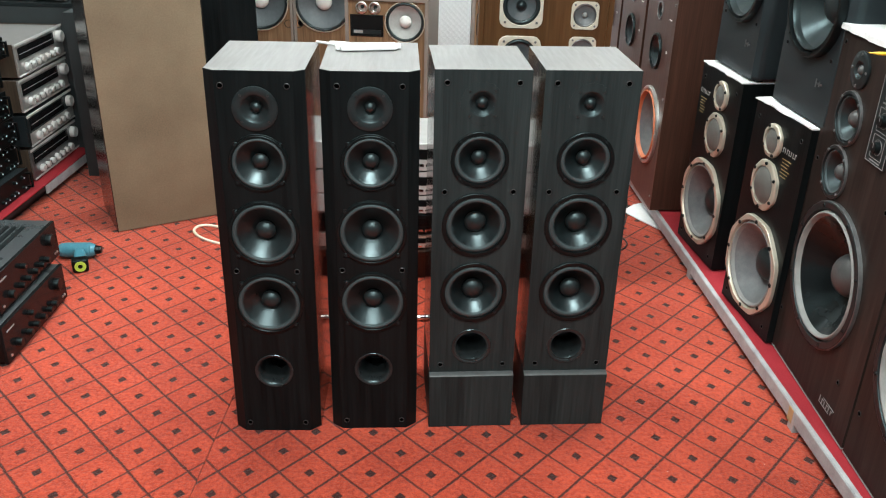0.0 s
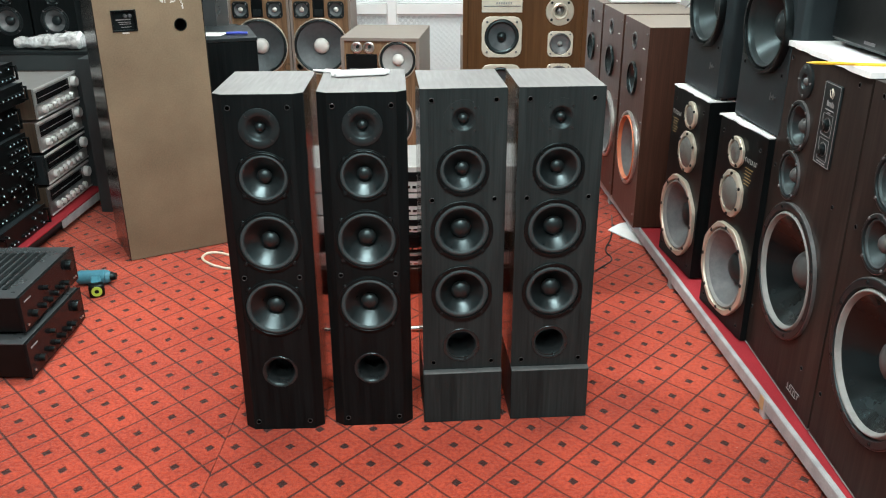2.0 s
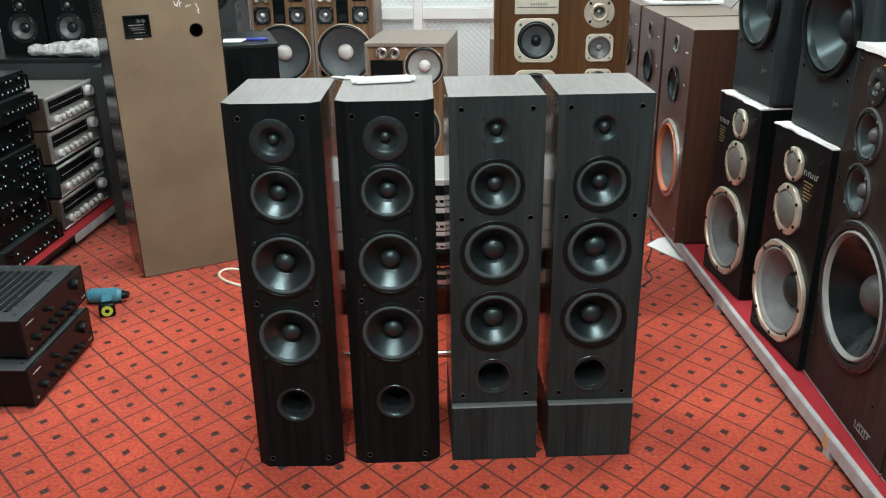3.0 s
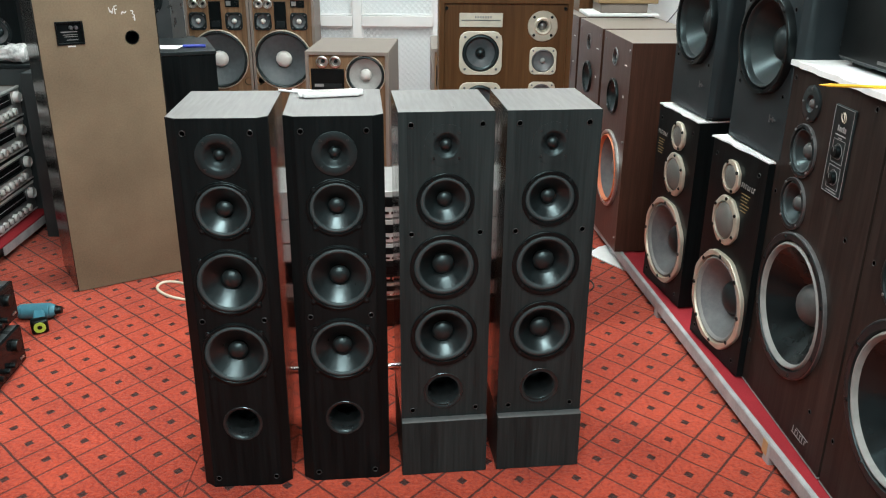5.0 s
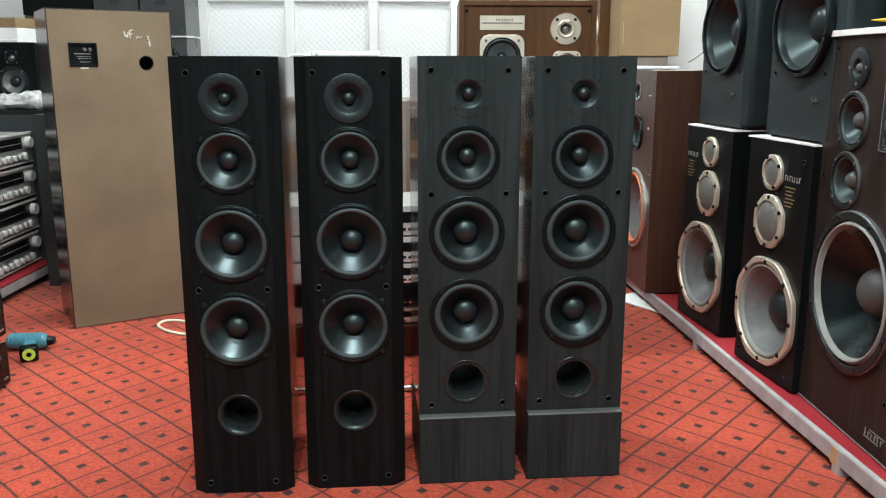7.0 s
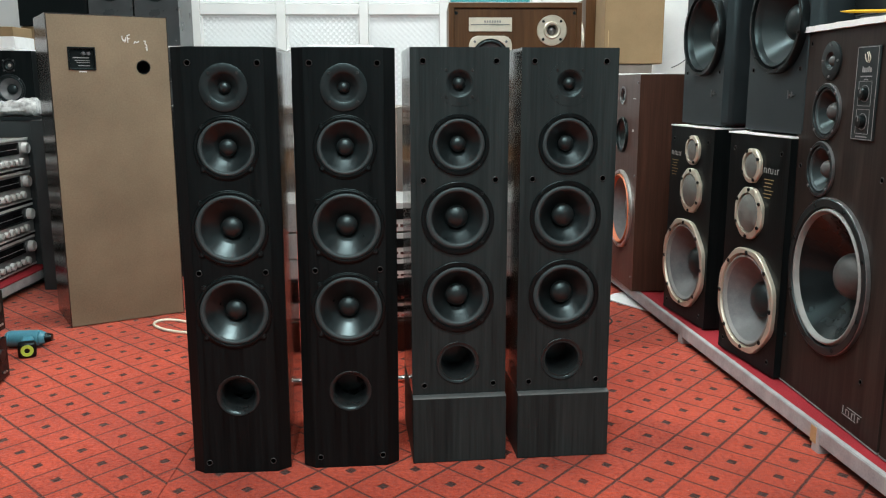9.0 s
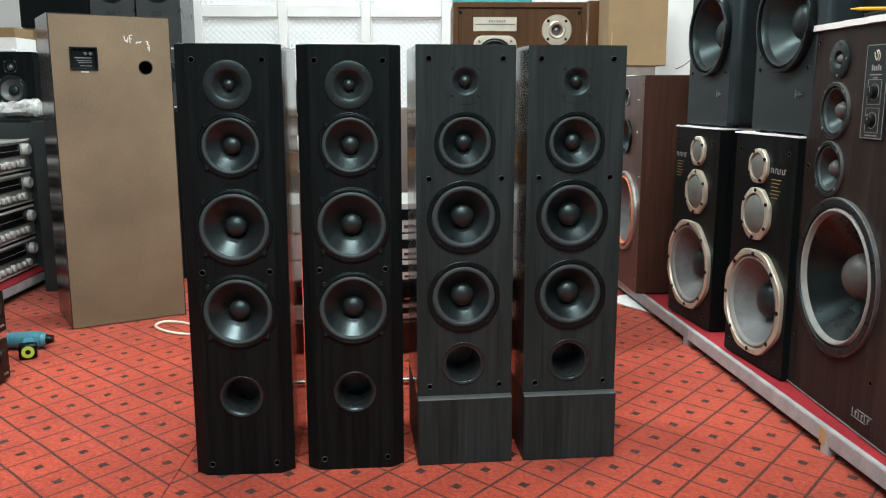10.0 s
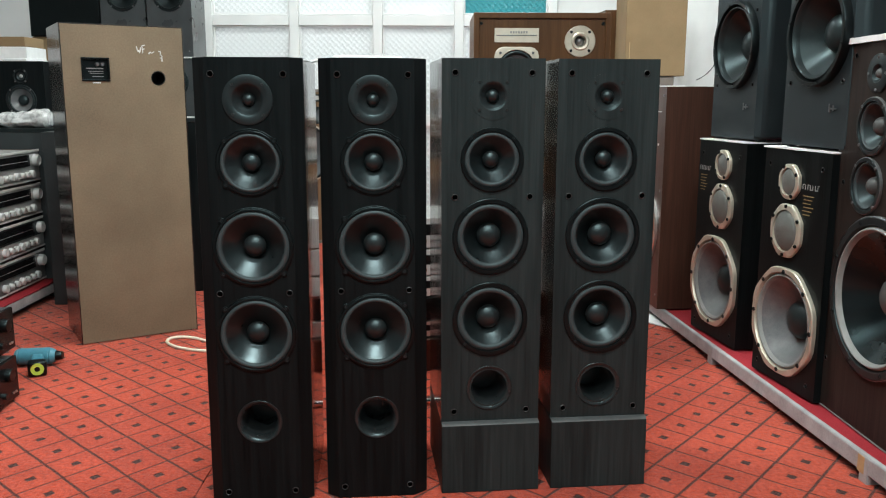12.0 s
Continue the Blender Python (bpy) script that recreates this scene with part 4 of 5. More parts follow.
    bar(t, 0.104, 0.172, 0.0375, 0.039, GREY_PRINT)
    for k in range(6):
        bar(t, 0.108 + k * 0.0145, 0.1105 + k * 0.0145, 0.042, 0.056 + (0.004 if k in (0, 4) else 0), GREY_PRINT)
        if k % 2:
            bar(t, 0.111 + k * 0.0145, 0.118 + k * 0.0145, 0.054, 0.0562, GREY_PRINT)
    for sx, sz in ((-0.222, 0.990), (0.214, 0.992), (-0.236, 0.651), (0.186, 0.654), (-0.250, 0.144), (0.178, 0.148)):
        grille_socket(t, sx, sz)
    part("foot_line", boxes((-W / 2, W / 2, -0.001, D, 0.0, 0.0035)), GREY_PRINT, t)
    return t


rose = rosewood_speaker(face_pose((1.181, 2.447), (1.192, 1.897), PZ), "dark rosewood loudspeaker with large pale-rimmed woofer on platform")
copy_thing(rose, face_pose((1.193, 1.885), (1.204, 1.335), PZ))


# ---------------------------------------------------------------- black three-way loudspeakers with gold rims, and black ones on them
def gold_rim_speaker(m, label, sgn):
    t = thing("bookshelf_speaker", m, label, "speaker", "black loudspeakers with champagne rims on the platform")
    W, HH, D = 0.345, 0.725, 0.33
    tx, wx, up = (-0.022, -0.006, 0.0) if sgn < 0 else (0.024, -0.006, 0.013)
    cabinet(t, W, HH, D, [(tx, 0.631 + up, 0.035), (tx, 0.482 + up, 0.064), (wx, 0.203 + up, 0.146)], BLACK_ASH, BLACK_ASH, 0, 0, DARK_PLATE, z0=0.003)
    part("foot_line", boxes((-W / 2 + 0.004, W / 2 - 0.004, 0.004, D - 0.004, 0.0, 0.0028)), RUBBER, t)
    for z, R, nm in ((0.631 + up, 0.055, "tweeter"), (0.482 + up, 0.084, "midrange_driver")):
        rim = part(nm, lathe(((R, 0.0), (R, 0.008), (R * 0.96, 0.011), (R * 0.76, 0.013), (R * 0.74, 0.005), (R * 0.74, -0.004)), tx, z, 48, octagon), CHAMPAGNE, t, "champagne metal rim with grey mesh")
        part("mesh_dome", lathe([(R * 0.74 * math.cos(a), 0.004 + R * 0.20 * math.sin(a)) for a in [math.pi / 2 * i / 8 for i in range(8)]] + [(0, 0.004 + R * 0.20)], tx, z, 32), MESH_GREY, rim)
        for i in range(4 if R < 0.06 else 6):
            a = 0.5 + 2 * math.pi * i / (4 if R < 0.06 else 6)
            bolt(rim, tx + R * 0.88 * math.cos(a), z + R * 0.88 * math.sin(a), 0.006, 0.004, y=-0.011, material=BLACK_PLASTIC)
    driver(t, wx, 0.203 + up, 0.171, "woofer", flange=CHAMPAGNE, surround=SURROUND_GREY, cone=CONE_GREY, cap=CONE_CHARCOAL, cap_r=0.34, cap_h=0.20, depth=0.42, proud=0.014, bolts=8, inner=0.87, roll=0.77, shape=octagon, bolt_r=0.0075,
           bolt_mat=BLACK_PLASTIC, seg=48, label="large grey cone in champagne octagonal rim", bolt_at=0.90)
    lx = 0.040 if sgn < 0 else -0.160
    for i in range(7):
        x = lx + i * 0.0122
        bar(t, x, x + 0.0018, 0.615, 0.630, CONE_LIGHT)
        if i % 3 != 1:
            bar(t, x + 0.0024, x + 0.0075, 0.6285 - 0.0135 * (i % 2), 0.631 - 0.0135 * (i % 2), CONE_LIGHT)
    for i in range(6):
        z = 0.595 - i * 0.011
        bar(t, lx + 0.006 + 0.004 * (i % 2), lx + 0.058 - 0.007 * (i % 3), z, z + 0.0026, GOLD_PRINT)
    for x in (-0.142, 0.130):
        grille_socket(t, x, 0.678)
        grille_socket(t, x, 0.040)
    return t


D1P, D2P = face_pose((1.108, 2.772), (1.159, 2.430), PZ), face_pose((1.066, 3.300), (1.117, 2.958), PZ)
gold_rim_speaker(D1P, "black loudspeaker with champagne-rimmed drivers, under a black speaker", -1)
gold_rim_speaker(D2P, "black loudspeaker with champagne rims beside a mahogany speaker", 1)


def cloth_pad(name, m, w, d, t, label, seed):
    """A folded sheet with a wavy edge, as wide as the box that lies on it."""
    bm = bmesh.new()
    nx, ny = 24, 10
    grid = []
    for j in range(ny + 1):
        row = []
        for i in range(nx + 1):
            x, y = -w / 2 + w * i / nx, d * j / ny
            k = noise.noise(Vector((x * 14, y * 14, seed)))
            edge = 0.014 * noise.noise(Vector((x * 18, 1.7, seed))) if j == 0 else 0.0
            row.append(bm.verts.new((x, y + edge, t + 0.0015 * k)))
        grid.append(row)
    for j in range(ny):
        for i in range(nx):
            bm.faces.new((grid[j][i], grid[j][i + 1], grid[j + 1][i + 1], grid[j + 1][i]))
    r = bmesh.ops.extrude_face_region(bm, geom=bm.faces[:])
    for v in [g for g in r["geom"] if isinstance(g, bmesh.types.BMVert)]:
        v.co.z = 0.0005
    ob = finish(name, bm, PAPER)
    ob.matrix_world = m
    return tagged(ob, label, "sheet")


cloth_pad("white_sheet", D1P @ pose(0.0, -0.004, 0.7255), 0.346, 0.335, 0.0055, "white foam sheet between two stacked loudspeakers", 1.0)
cloth_pad("white_sheet", D2P @ pose(0.0, -0.004, 0.7255), 0.346, 0.335, 0.0055, "white foam sheet between two stacked loudspeakers", 2.0)


def black_monitor(m, label, lead):
    t = thing("monitor_speaker", m, label, "speaker", "black vinyl monitors stacked on other loudspeakers")
    W, HH, D = 0.375, 0.66, 0.34
    cabinet(t, W, HH, D, [(0.012, 0.322, 0.128), (0.0, 0.555, 0.05)], BLACK_VINYL, BLACK_VINYL, 0.022, 0.026, BLACK_VINYL, bevel=0.012)
    driver(t, 0.012, 0.322, 0.150, "woofer", surround=CONE_CHARCOAL, cone=CONE_CHARCOAL, cap=CONE_CHARCOAL, cap_r=0.36, cap_h=0.22, depth=0.46, proud=0.024, bolts=6, inner=0.90, roll=0.80, bump=0.12, seg=48, bolt_mat=BLACK_PLASTIC, label="large glossy black woofer")
    driver(t, 0.0, 0.555, 0.062, "tweeter", cone=CONE_CHARCOAL, cap=CONE_CHARCOAL, proud=0.008, cap_r=0.5, cap_h=0.3, bolts=4)
    for x in (-0.135, 0.135):
        for z in (0.185, 0.43):
            grille_socket(t, x, z)
    em = part("emblem", boxes((0.085, 0.115, -0.004, 0.001, 0.108, 0.113)), STEEL, t, "small metal badge")
    part("emblem_leaf", boxes((0.085, 0.090, -0.006, -0.0042, 0.100, 0.124), (0.104, 0.109, -0.006, -0.0042, 0.104, 0.120)), STEEL, em)
    for x in (-0.16, 0.16):
        for y in (0.03, D - 0.04):
            part("foot", boxes((x - 0.012, x + 0.012, y - 0.012, y + 0.012, -0.006, 0.001)), RUBBER, t)
    return t


mon = black_monitor(face_pose((1.140, 2.766), (1.181, 2.393), PZ + 0.7385), "black vinyl monitor loudspeaker stacked on a gold-rimmed one", 0)
copy_thing(mon, face_pose((1.100, 3.318), (1.141, 2.945), PZ + 0.7385))

# white sheet, black unit and pencil on the first rosewood loudspeaker
RP = face_pose((1.181, 2.447), (1.192, 1.897), PZ + 1.0205)
cloth_pad("white_sheet", RP @ pose(0, -0.012, 0), 0.56, 0.37, 0.016, "white foam sheet on a rosewood loudspeaker", 3.0)
RP2 = face_pose((1.193, 1.885), (1.204, 1.335), PZ + 1.0205)
cloth_pad("white_sheet", RP2 @ pose(0, 0.03, 0), 0.54, 0.33, 0.012, "white foam sheet on a rosewood loudspeaker", 4.0)
unit = thing("centre_speaker", RP @ pose(0.07, 0.085, 0.020), "black centre loudspeaker lying on a white sheet", "speaker")
part("case", boxes((-0.24, 0.24, 0.0, 0.27, 0.010, 0.20)), BLACK_VINYL, unit, bevel=0.006)
part("grille", boxes((-0.232, 0.232, -0.008, -0.0005, 0.018, 0.192)), BLACK_PLASTIC, unit, bevel=0.004)
part("grille_badge", boxes((-0.03, 0.03, -0.010, -0.0082, 0.028, 0.036)), STEEL, unit)
for x in (-0.17, 0.17):
    part("foot", boxes((x - 0.05, x + 0.05, 0.03, 0.24, -0.002, 0.0098)), RUBBER, unit)
pencil = thing("yellow_pencil", pose(1.196, 1.972, PZ + 1.0205 + 0.0215, 0, 0, -11.2), "yellow pencil with dark tip lying on the sheet", "pencil")
bm = bmesh.new()
bmesh.ops.create_cone(bm, segments=6, radius1=0.0042, radius2=0.0042, depth=0.23, cap_ends=True, matrix=pose(0.0, 0, 0, 0, 90, 0))
part("shaft", bm, YELLOW, pencil)
bm = bmesh.new()
bmesh.ops.create_cone(bm, segments=6, radius1=0.0042, radius2=0.0008, depth=0.022, cap_ends=True, matrix=pose(-0.126, 0, 0, 0, -90, 0))
part("tip", bm, YELLOW, pencil)


# ---------------------------------------------------------------- mahogany loudspeakers further along the platform
def mahogany_speaker(m, label, roll_mat):
    t = thing("floor_speaker", m, label, "speaker", "mahogany loudspeakers on the platform")
    W, HH, D = 0.445, 0.925, 0.40
    cabinet(t, W, HH, D, [(-0.015, 0.835, 0.03), (0.0, 0.665, 0.06), (0.01, 0.335, 0.15)], BAFFLE_BROWN, MAHOGANY, 0, 0, DUSTY_TOP, z0=0.002)
    part("foot_line", boxes((-W / 2 + 0.01, W / 2 - 0.01, 0.03, D - 0.01, 0.0, 0.0018)), RUBBER, t)
    driver(t, -0.015, 0.835, 0.040, "tweeter", flange=STEEL, cone=CONE_BLACK, cap=CONE_LIGHT, cap_r=0.4, bolts=4)
    driver(t, 0.0, 0.665, 0.078, "midrange_driver", flange=BLACK_PLASTIC, cone=CONE_BLACK, proud=0.012, bolts=4)
    driver(t, 0.01, 0.335, 0.175, "woofer", flange=SILVER, surround=roll_mat, cone=CONE_GREY, cap=CONE_GREY, proud=0.012, bolts=8, inner=0.90, roll=0.81, bump=0.09, seg=48, label="large grey woofer in silver rim")
    bar(t, 0.140, 0.156, 0.684, 0.694, WHITE_PRINT, name="white_sticker")
    bar(t, 0.140, 0.172, 0.822, 0.825, WHITE_PRINT, t=0.004, name="badge")
    for x in (-0.19, 0.195):
        for z in (0.89, 0.50, 0.06):
            bolt(t, x, z, 0.006, 0.003)
    return t


maho = mahogany_speaker(face_pose((0.971, 3.985), (0.995, 3.540), PZ), "red mahogany loudspeaker with orange woofer surround on platform", SURROUND_RED)
maho_b = mahogany_speaker(face_pose((0.944, 4.468), (0.969, 4.020), PZ), "red mahogany loudspeaker with grey woofer surround on platform", SURROUND_GREY)
copy_thing(maho_b, face_pose((0.917, 4.951), (0.942, 4.503), PZ))
TOPZ = PZ + 0.925
sheet = boxes((0.985, 1.36, 4.515, 4.76, TOPZ + 0.001, TOPZ + 0.018))
tagged(finish("foam_sheet", sheet, PAPER, bevel=0.004), "white foam sheet on mahogany loudspeakers", "sheet")
tagged(finish("dark_case", boxes((1.055, 1.30, 4.525, 4.75, TOPZ + 0.019, TOPZ + 0.066)), DUSTY_TOP, bevel=0.004), "flat grey-brown case under a cardboard box", "case")
cb = thing("cardboard_box", pose(1.175, 4.605, TOPZ + 0.067), "brown cardboard box stacked on a flat case", "box")
part("carton", boxes((-0.135, 0.175, -0.09, 0.16, 0, 0.42)), CARDBOARD, cb, bevel=0.003)
part("crease", boxes((-0.115, -0.112, -0.0912, -0.0902, 0.06, 0.17)), TAPE, cb)
side = thing("small_speaker", face_pose((0.970, 5.025), (0.986, 4.768), TOPZ + 0.001), "walnut loudspeaker with copper ring beside a carton", "speaker")
cabinet(side, 0.26, 0.42, 0.22, [(0, 0.20, 0.09)], WALNUT, WALNUT, z0=0.0)
driver(side, 0, 0.20, 0.11, "woofer", flange=CHAMPAGNE, surround=SURROUND_RED, cone=CONE_LIGHT, proud=0.012)
wire = thing("hanging_wire", pose(0, 0, 0), "thin black wire hanging beside the column", "wire")
tube("wire", [(1.24, 3.95, 1.03), (1.40, 4.3, 1.06), (1.56, 4.62, 1.16), (1.66, 4.84, 1.32), (1.68, 4.87, 2.9)], 0.0025, RUBBER, wire)


# ---------------------------------------------------------------- walnut loudspeaker with cream rims behind the towers
ken = thing("floor_speaker", pose(0.411, 2.940, 0.0), "tall walnut loudspeaker with cream-rimmed drivers", "speaker")
f = lambda x, z: (x - 0.411, z)
cabinet(ken, 0.45, 1.222, 0.32, [(*f(0.328, 1.040), 0.056), (*f(0.536, 1.131), 0.022), (*f(0.542, 1.015), 0.036), (*f(0.328, 0.868), 0.056), (*f(0.542, 0.898), 0.036), (*f(0.411, 0.45), 0.15)], WALNUT, WALNUT, 0, 0, DUSTY_TOP, lip=0.008)
KY = 0.008
pl = part("name_plate", boxes((-0.157, -0.011, KY - 0.004, KY, 1.127, 1.173)), CREAM_METAL, ken, "cream metal name plate", bevel=0.001)
bar(pl, -0.150, -0.018, 1.148, 1.151, STEEL, y=KY - 0.004)
for i in range(7):
    bar(pl, -0.105 + i * 0.0085, -0.100 + i * 0.0085, 1.156, 1.163, GREY_PRINT, y=KY - 0.004)
for z in (1.040, 0.868):
    x, z = f(0.328, z)
    driver(ken, x, z, 0.073, "midrange_driver", flange=CREAM_METAL, surround=RUBBER, cone=CONE_BLUE, cap=RUBBER, cap_r=0.24, cap_h=0.25, depth=0.25, proud=0.005, bolts=4, inner=0.86, roll=0.66, shape=squarish, y=KY, bolt_at=1.04)
for z in (1.015, 0.898):
    x, z = f(0.542, z)
    driver(ken, x, z, 0.046, "tweeter", flange=CREAM_METAL, surround=STEEL, cone=CONE_GREY, cap=CONE_LIGHT, cap_r=0.2, cap_h=0.2, depth=0.2, proud=0.005, bolts=4, inner=0.84, roll=0.70, shape=squarish, y=KY, bolt_at=1.06, bolt_r=0.0035)
x, z = f(0.536, 1.131)
horn = part("super_tweeter", lathe(((0.051, 0.0), (0.051, 0.003), (0.049, 0.005), (0.030, 0.005), (0.026, 0.009), (0.020, 0.008), (0.016, -0.006), (0.015, -0.012)), x, z, 44, None, KY), CHAMPAGNE, ken, "round champagne metal horn tweeter")
part("phase_plug", lathe(((0.015, -0.012), (0.008, -0.004), (0.0, 0.0)), x, z, 18, None, KY), STEEL, horn)
for a in (45, 135, 225, 315):
    bolt(horn, x + 0.042 * math.cos(radians(a)), z + 0.042 * math.sin(radians(a)), 0.005, 0.002, y=KY - 0.005, material=BLACK_PLASTIC)
driver(ken, 0, 0.45, 0.165, "woofer", flange=CREAM_METAL, surround=RUBBER, cone=CONE_BLUE, y=KY)
for x in (-0.20, 0.20):
    bolt(ken, x, 1.188, 0.006, 0.003, y=KY, material=BLACK_PLASTIC)


# ---------------------------------------------------------------- stack of silver components between the towers
stand = tagged(finish("low_wooden_stand", boxes((-0.26, 0.17, 2.95, 3.30, 0.0, 0.10), (-0.27, 0.178, 2.94, 3.31, 0.1005, 0.118)), MAHOGANY, bevel=0.003), "low red-brown wooden stand under hifi components", "stand")
z = 0.119
for hgt, m1, lab in ((0.060, PALE_ALU, "pale hifi component in a stack"), (0.085, BLACK_PLASTIC, "black hifi component in a stack"), (0.075, PALE_ALU, "silver hifi component in a stack"), (0.095, PALE_ALU, "silver hifi component in a stack"), (0.110, PALE_ALU, "pale silver hifi component on top of a stack")):
    c = thing("hifi_component", pose(-0.045, 2.955, z), lab, "hifi component", "components stacked behind the towers")
    part("case", boxes((-0.205, 0.205, 0.008, 0.33, 0.006, hgt - 0.002)), RECEIVER_TOP if m1 is not BLACK_PLASTIC else BLACK_VINYL, c, bevel=0.002)
    part("front_panel", boxes((-0.21, 0.21, 0.0, 0.0075, 0.006, hgt - 0.001)), m1, c, bevel=0.0015)
    part("display", boxes((-0.08, 0.09, -0.0015, 0.0005, hgt * 0.45, hgt * 0.8)), GLASS_DARK, c)
    part("knob", lathe(((0.016, 0.0), (0.015, 0.012), (0, 0.012)), 0.15, hgt * 0.5, 18), m1, c)
    for i in range(6):
        bar(c, -0.06 + i * 0.024, -0.044 + i * 0.024, hgt * 0.2, hgt * 0.3, CHROME, t=0.003, name="button")
    for x in (-0.17, 0.17):
        part("foot", boxes((x - 0.015, x + 0.015, 0.02, 0.30, 0.0, 0.0055)), RUBBER, c)
    z += hgt
bm = bmesh.new()
bmesh.ops.create_cone(bm, segments=16, radius1=0.010, radius2=0.010, depth=0.44, cap_ends=True, matrix=pose(-0.03, 2.62, 0.011, 0, 90, 4))
tagged(finish("metal_rod", bm, CHROME), "short bright metal rod lying on the carpet", "rod")


# ---------------------------------------------------------------- walnut studio loudspeakers in front of the glazing
def slot(parent, x0, x1, z0, z1, y=0.0):
    bm = boxes((x0 - 0.006, x0, -0.003 + y, 0.004 + y, z0 - 0.006, z1 + 0.006), (x1, x1 + 0.006, -0.003 + y, 0.004 + y, z0 - 0.006, z1 + 0.006),
               (x0 + 0.0002, x1 - 0.0002, -0.003 + y, 0.004 + y, z0 - 0.006, z0), (x0 + 0.0002, x1 - 0.0002, -0.003 + y, 0.004 + y, z1, z1 + 0.006))
    s = part("horn_slot", bm, BLACK_PLASTIC, parent, bevel=0.001)
    part("horn_throat", boxes((x0, x1, -0.001 + y, 0.001 + y, z0, z1)), BLACK_PLASTIC, s)
    part("horn_vane", boxes((x0 + 0.006, x1 - 0.006, -0.006 + y, -0.0012 + y, z0 + 0.006, z0 + (z1 - z0) * 0.28)), DARK_PLATE, s)
    return s


def studio_speaker(m, label):
    t = thing("studio_speaker", m, label, "speaker", "walnut studio loudspeakers by the glazing")
    W, HH, D = 0.410, 1.003, 0.34
    cabinet(t, W, HH, D, [(-0.150, 0.945, 0.022), (-0.090, 0.945, 0.022), (-0.125, 0.838, 0.045), (0.105, 0.838, 0.045), (-0.01, 0.595, 0.17), (-0.16, 0.46, 0.022)], STUDIO_WOOD, DUSTY_TOP, 0, 0, DUSTY_TOP, lip=0.010)
    y = 0.010
    for x in (-0.150, -0.090):
        rim = part("bullet_tweeter", lathe(((0.029, 0.0), (0.029, 0.006), (0.024, 0.008), (0.021, -0.02), (0, -0.022)), x, 0.945, 28, None, y), SILVER, t)
        part("bullet", lathe(((0.010, -0.02), (0.006, -0.002), (0, 0.002)), x, 0.945, 16, None, y), DARK_PLATE, rim)
    for x in (-0.125, 0.105):
        driver(t, x, 0.838, 0.055, "midrange_driver", flange=DARK_PLATE, surround=RUBBER, cone=CONE_BLUE, cap=WHITE_DUST, cap_r=0.30, cap_h=0.3, depth=0.22, proud=0.006, shape=squarish, y=y, bolt_at=1.0, label="dark midrange with white dust cap")
    slot(t, -0.045, 0.020, 0.795, 0.955, y)
    bm = boxes((0.055, 0.145, y - 0.004, y, 0.925, 0.970))
    lv = part("level_panel", bm, BLACK_PLASTIC, t, bevel=0.001)
    bar(lv, 0.062, 0.092, 0.935, 0.962, SILVER, y=y - 0.004)
    part("knob", lathe(((0.011, 0.0), (0.010, 0.01), (0, 0.01)), 0.122, 0.948, 14, y=y - 0.004), BLACK_PLASTIC, lv)
    driver(t, -0.01, 0.595, 0.190, "woofer", flange=CHAMPAGNE, surround=RUBBER, cone=CONE_BLUE, cap=WHITE_DUST, cap_r=0.28, cap_h=0.16, depth=0.24, proud=0.008, bolts=8, inner=0.955, roll=0.86, y=y, seg=48, label="very large slate woofer with pale dust cap")
    port(t, -0.175, 0.455, 0.024, material=BLACK_PLASTIC, y=y)
    port(t, 0.170, 0.455, 0.024, material=BLACK_PLASTIC, y=y)
    return t


st = studio_speaker(pose(-1.182, 5.60, 0.0, 0, 0, 0), "walnut studio loudspeaker with slate woofer before figured glass")
copy_thing(st, pose(-0.768, 5.60, 0.0, 0, 0, 0))


def square_speaker(m, label):
    t = thing("studio_speaker", m, label, "speaker", "grey-topped studio loudspeakers behind the towers")
    W, HH, D = 0.420, 0.842, 0.52
    cabinet(t, W, HH, D, [(-0.125, 0.790, 0.022), (-0.060, 0.790, 0.022), (0.092, 0.725, 0.088), (-0.005, 0.40, 0.165)], STUDIO_WOOD, DUSTY_TOP, 0, 0, DUSTY_TOP, lip=0.010)
    y = 0.010
    for x in (-0.125, -0.060):
        rim = part("bullet_tweeter", lathe(((0.030, 0.0), (0.030, 0.006), (0.024, 0.008), (0.021, -0.02), (0, -0.022)), x, 0.790, 28, None, y), SILVER, t)
        part("bullet", lathe(((0.010, -0.02), (0.006, -0.002), (0, 0.002)), x, 0.790, 16, None, y), DARK_PLATE, rim)
    s = slot(t, -0.178, -0.022, 0.655, 0.750, y)
    bar(s, -0.165, -0.120, 0.666, 0.680, GREY_PRINT, y=y - 0.007)
    driver(t, 0.092, 0.725, 0.102, "midrange_driver", flange=CHAMPAGNE, surround=RUBBER, cone=CONE_LIGHT, cap=WHITE_DUST, cap_r=0.30, cap_h=0.22, depth=0.22, proud=0.006, bolts=6, inner=0.94, roll=0.80, y=y, seg=44, label="pale grey cone with white dust cap")
    driver(t, -0.005, 0.40, 0.18, "woofer", flange=CHAMPAGNE, surround=RUBBER, cone=CONE_BLUE, cap=WHITE_DUST, cap_r=0.28, cap_h=0.16, depth=0.22, proud=0.006, bolts=8, inner=0.95, roll=0.84, y=y, seg=44)
    port(t, 0.170, 0.215, 0.024, y=y)
    return t


sq = square_speaker(pose(-0.250, 4.30, 0.0, 0, 0, -4), "grey-topped walnut studio loudspeaker behind the towers")
copy_thing(sq, pose(0.385, 4.42, 0.0))


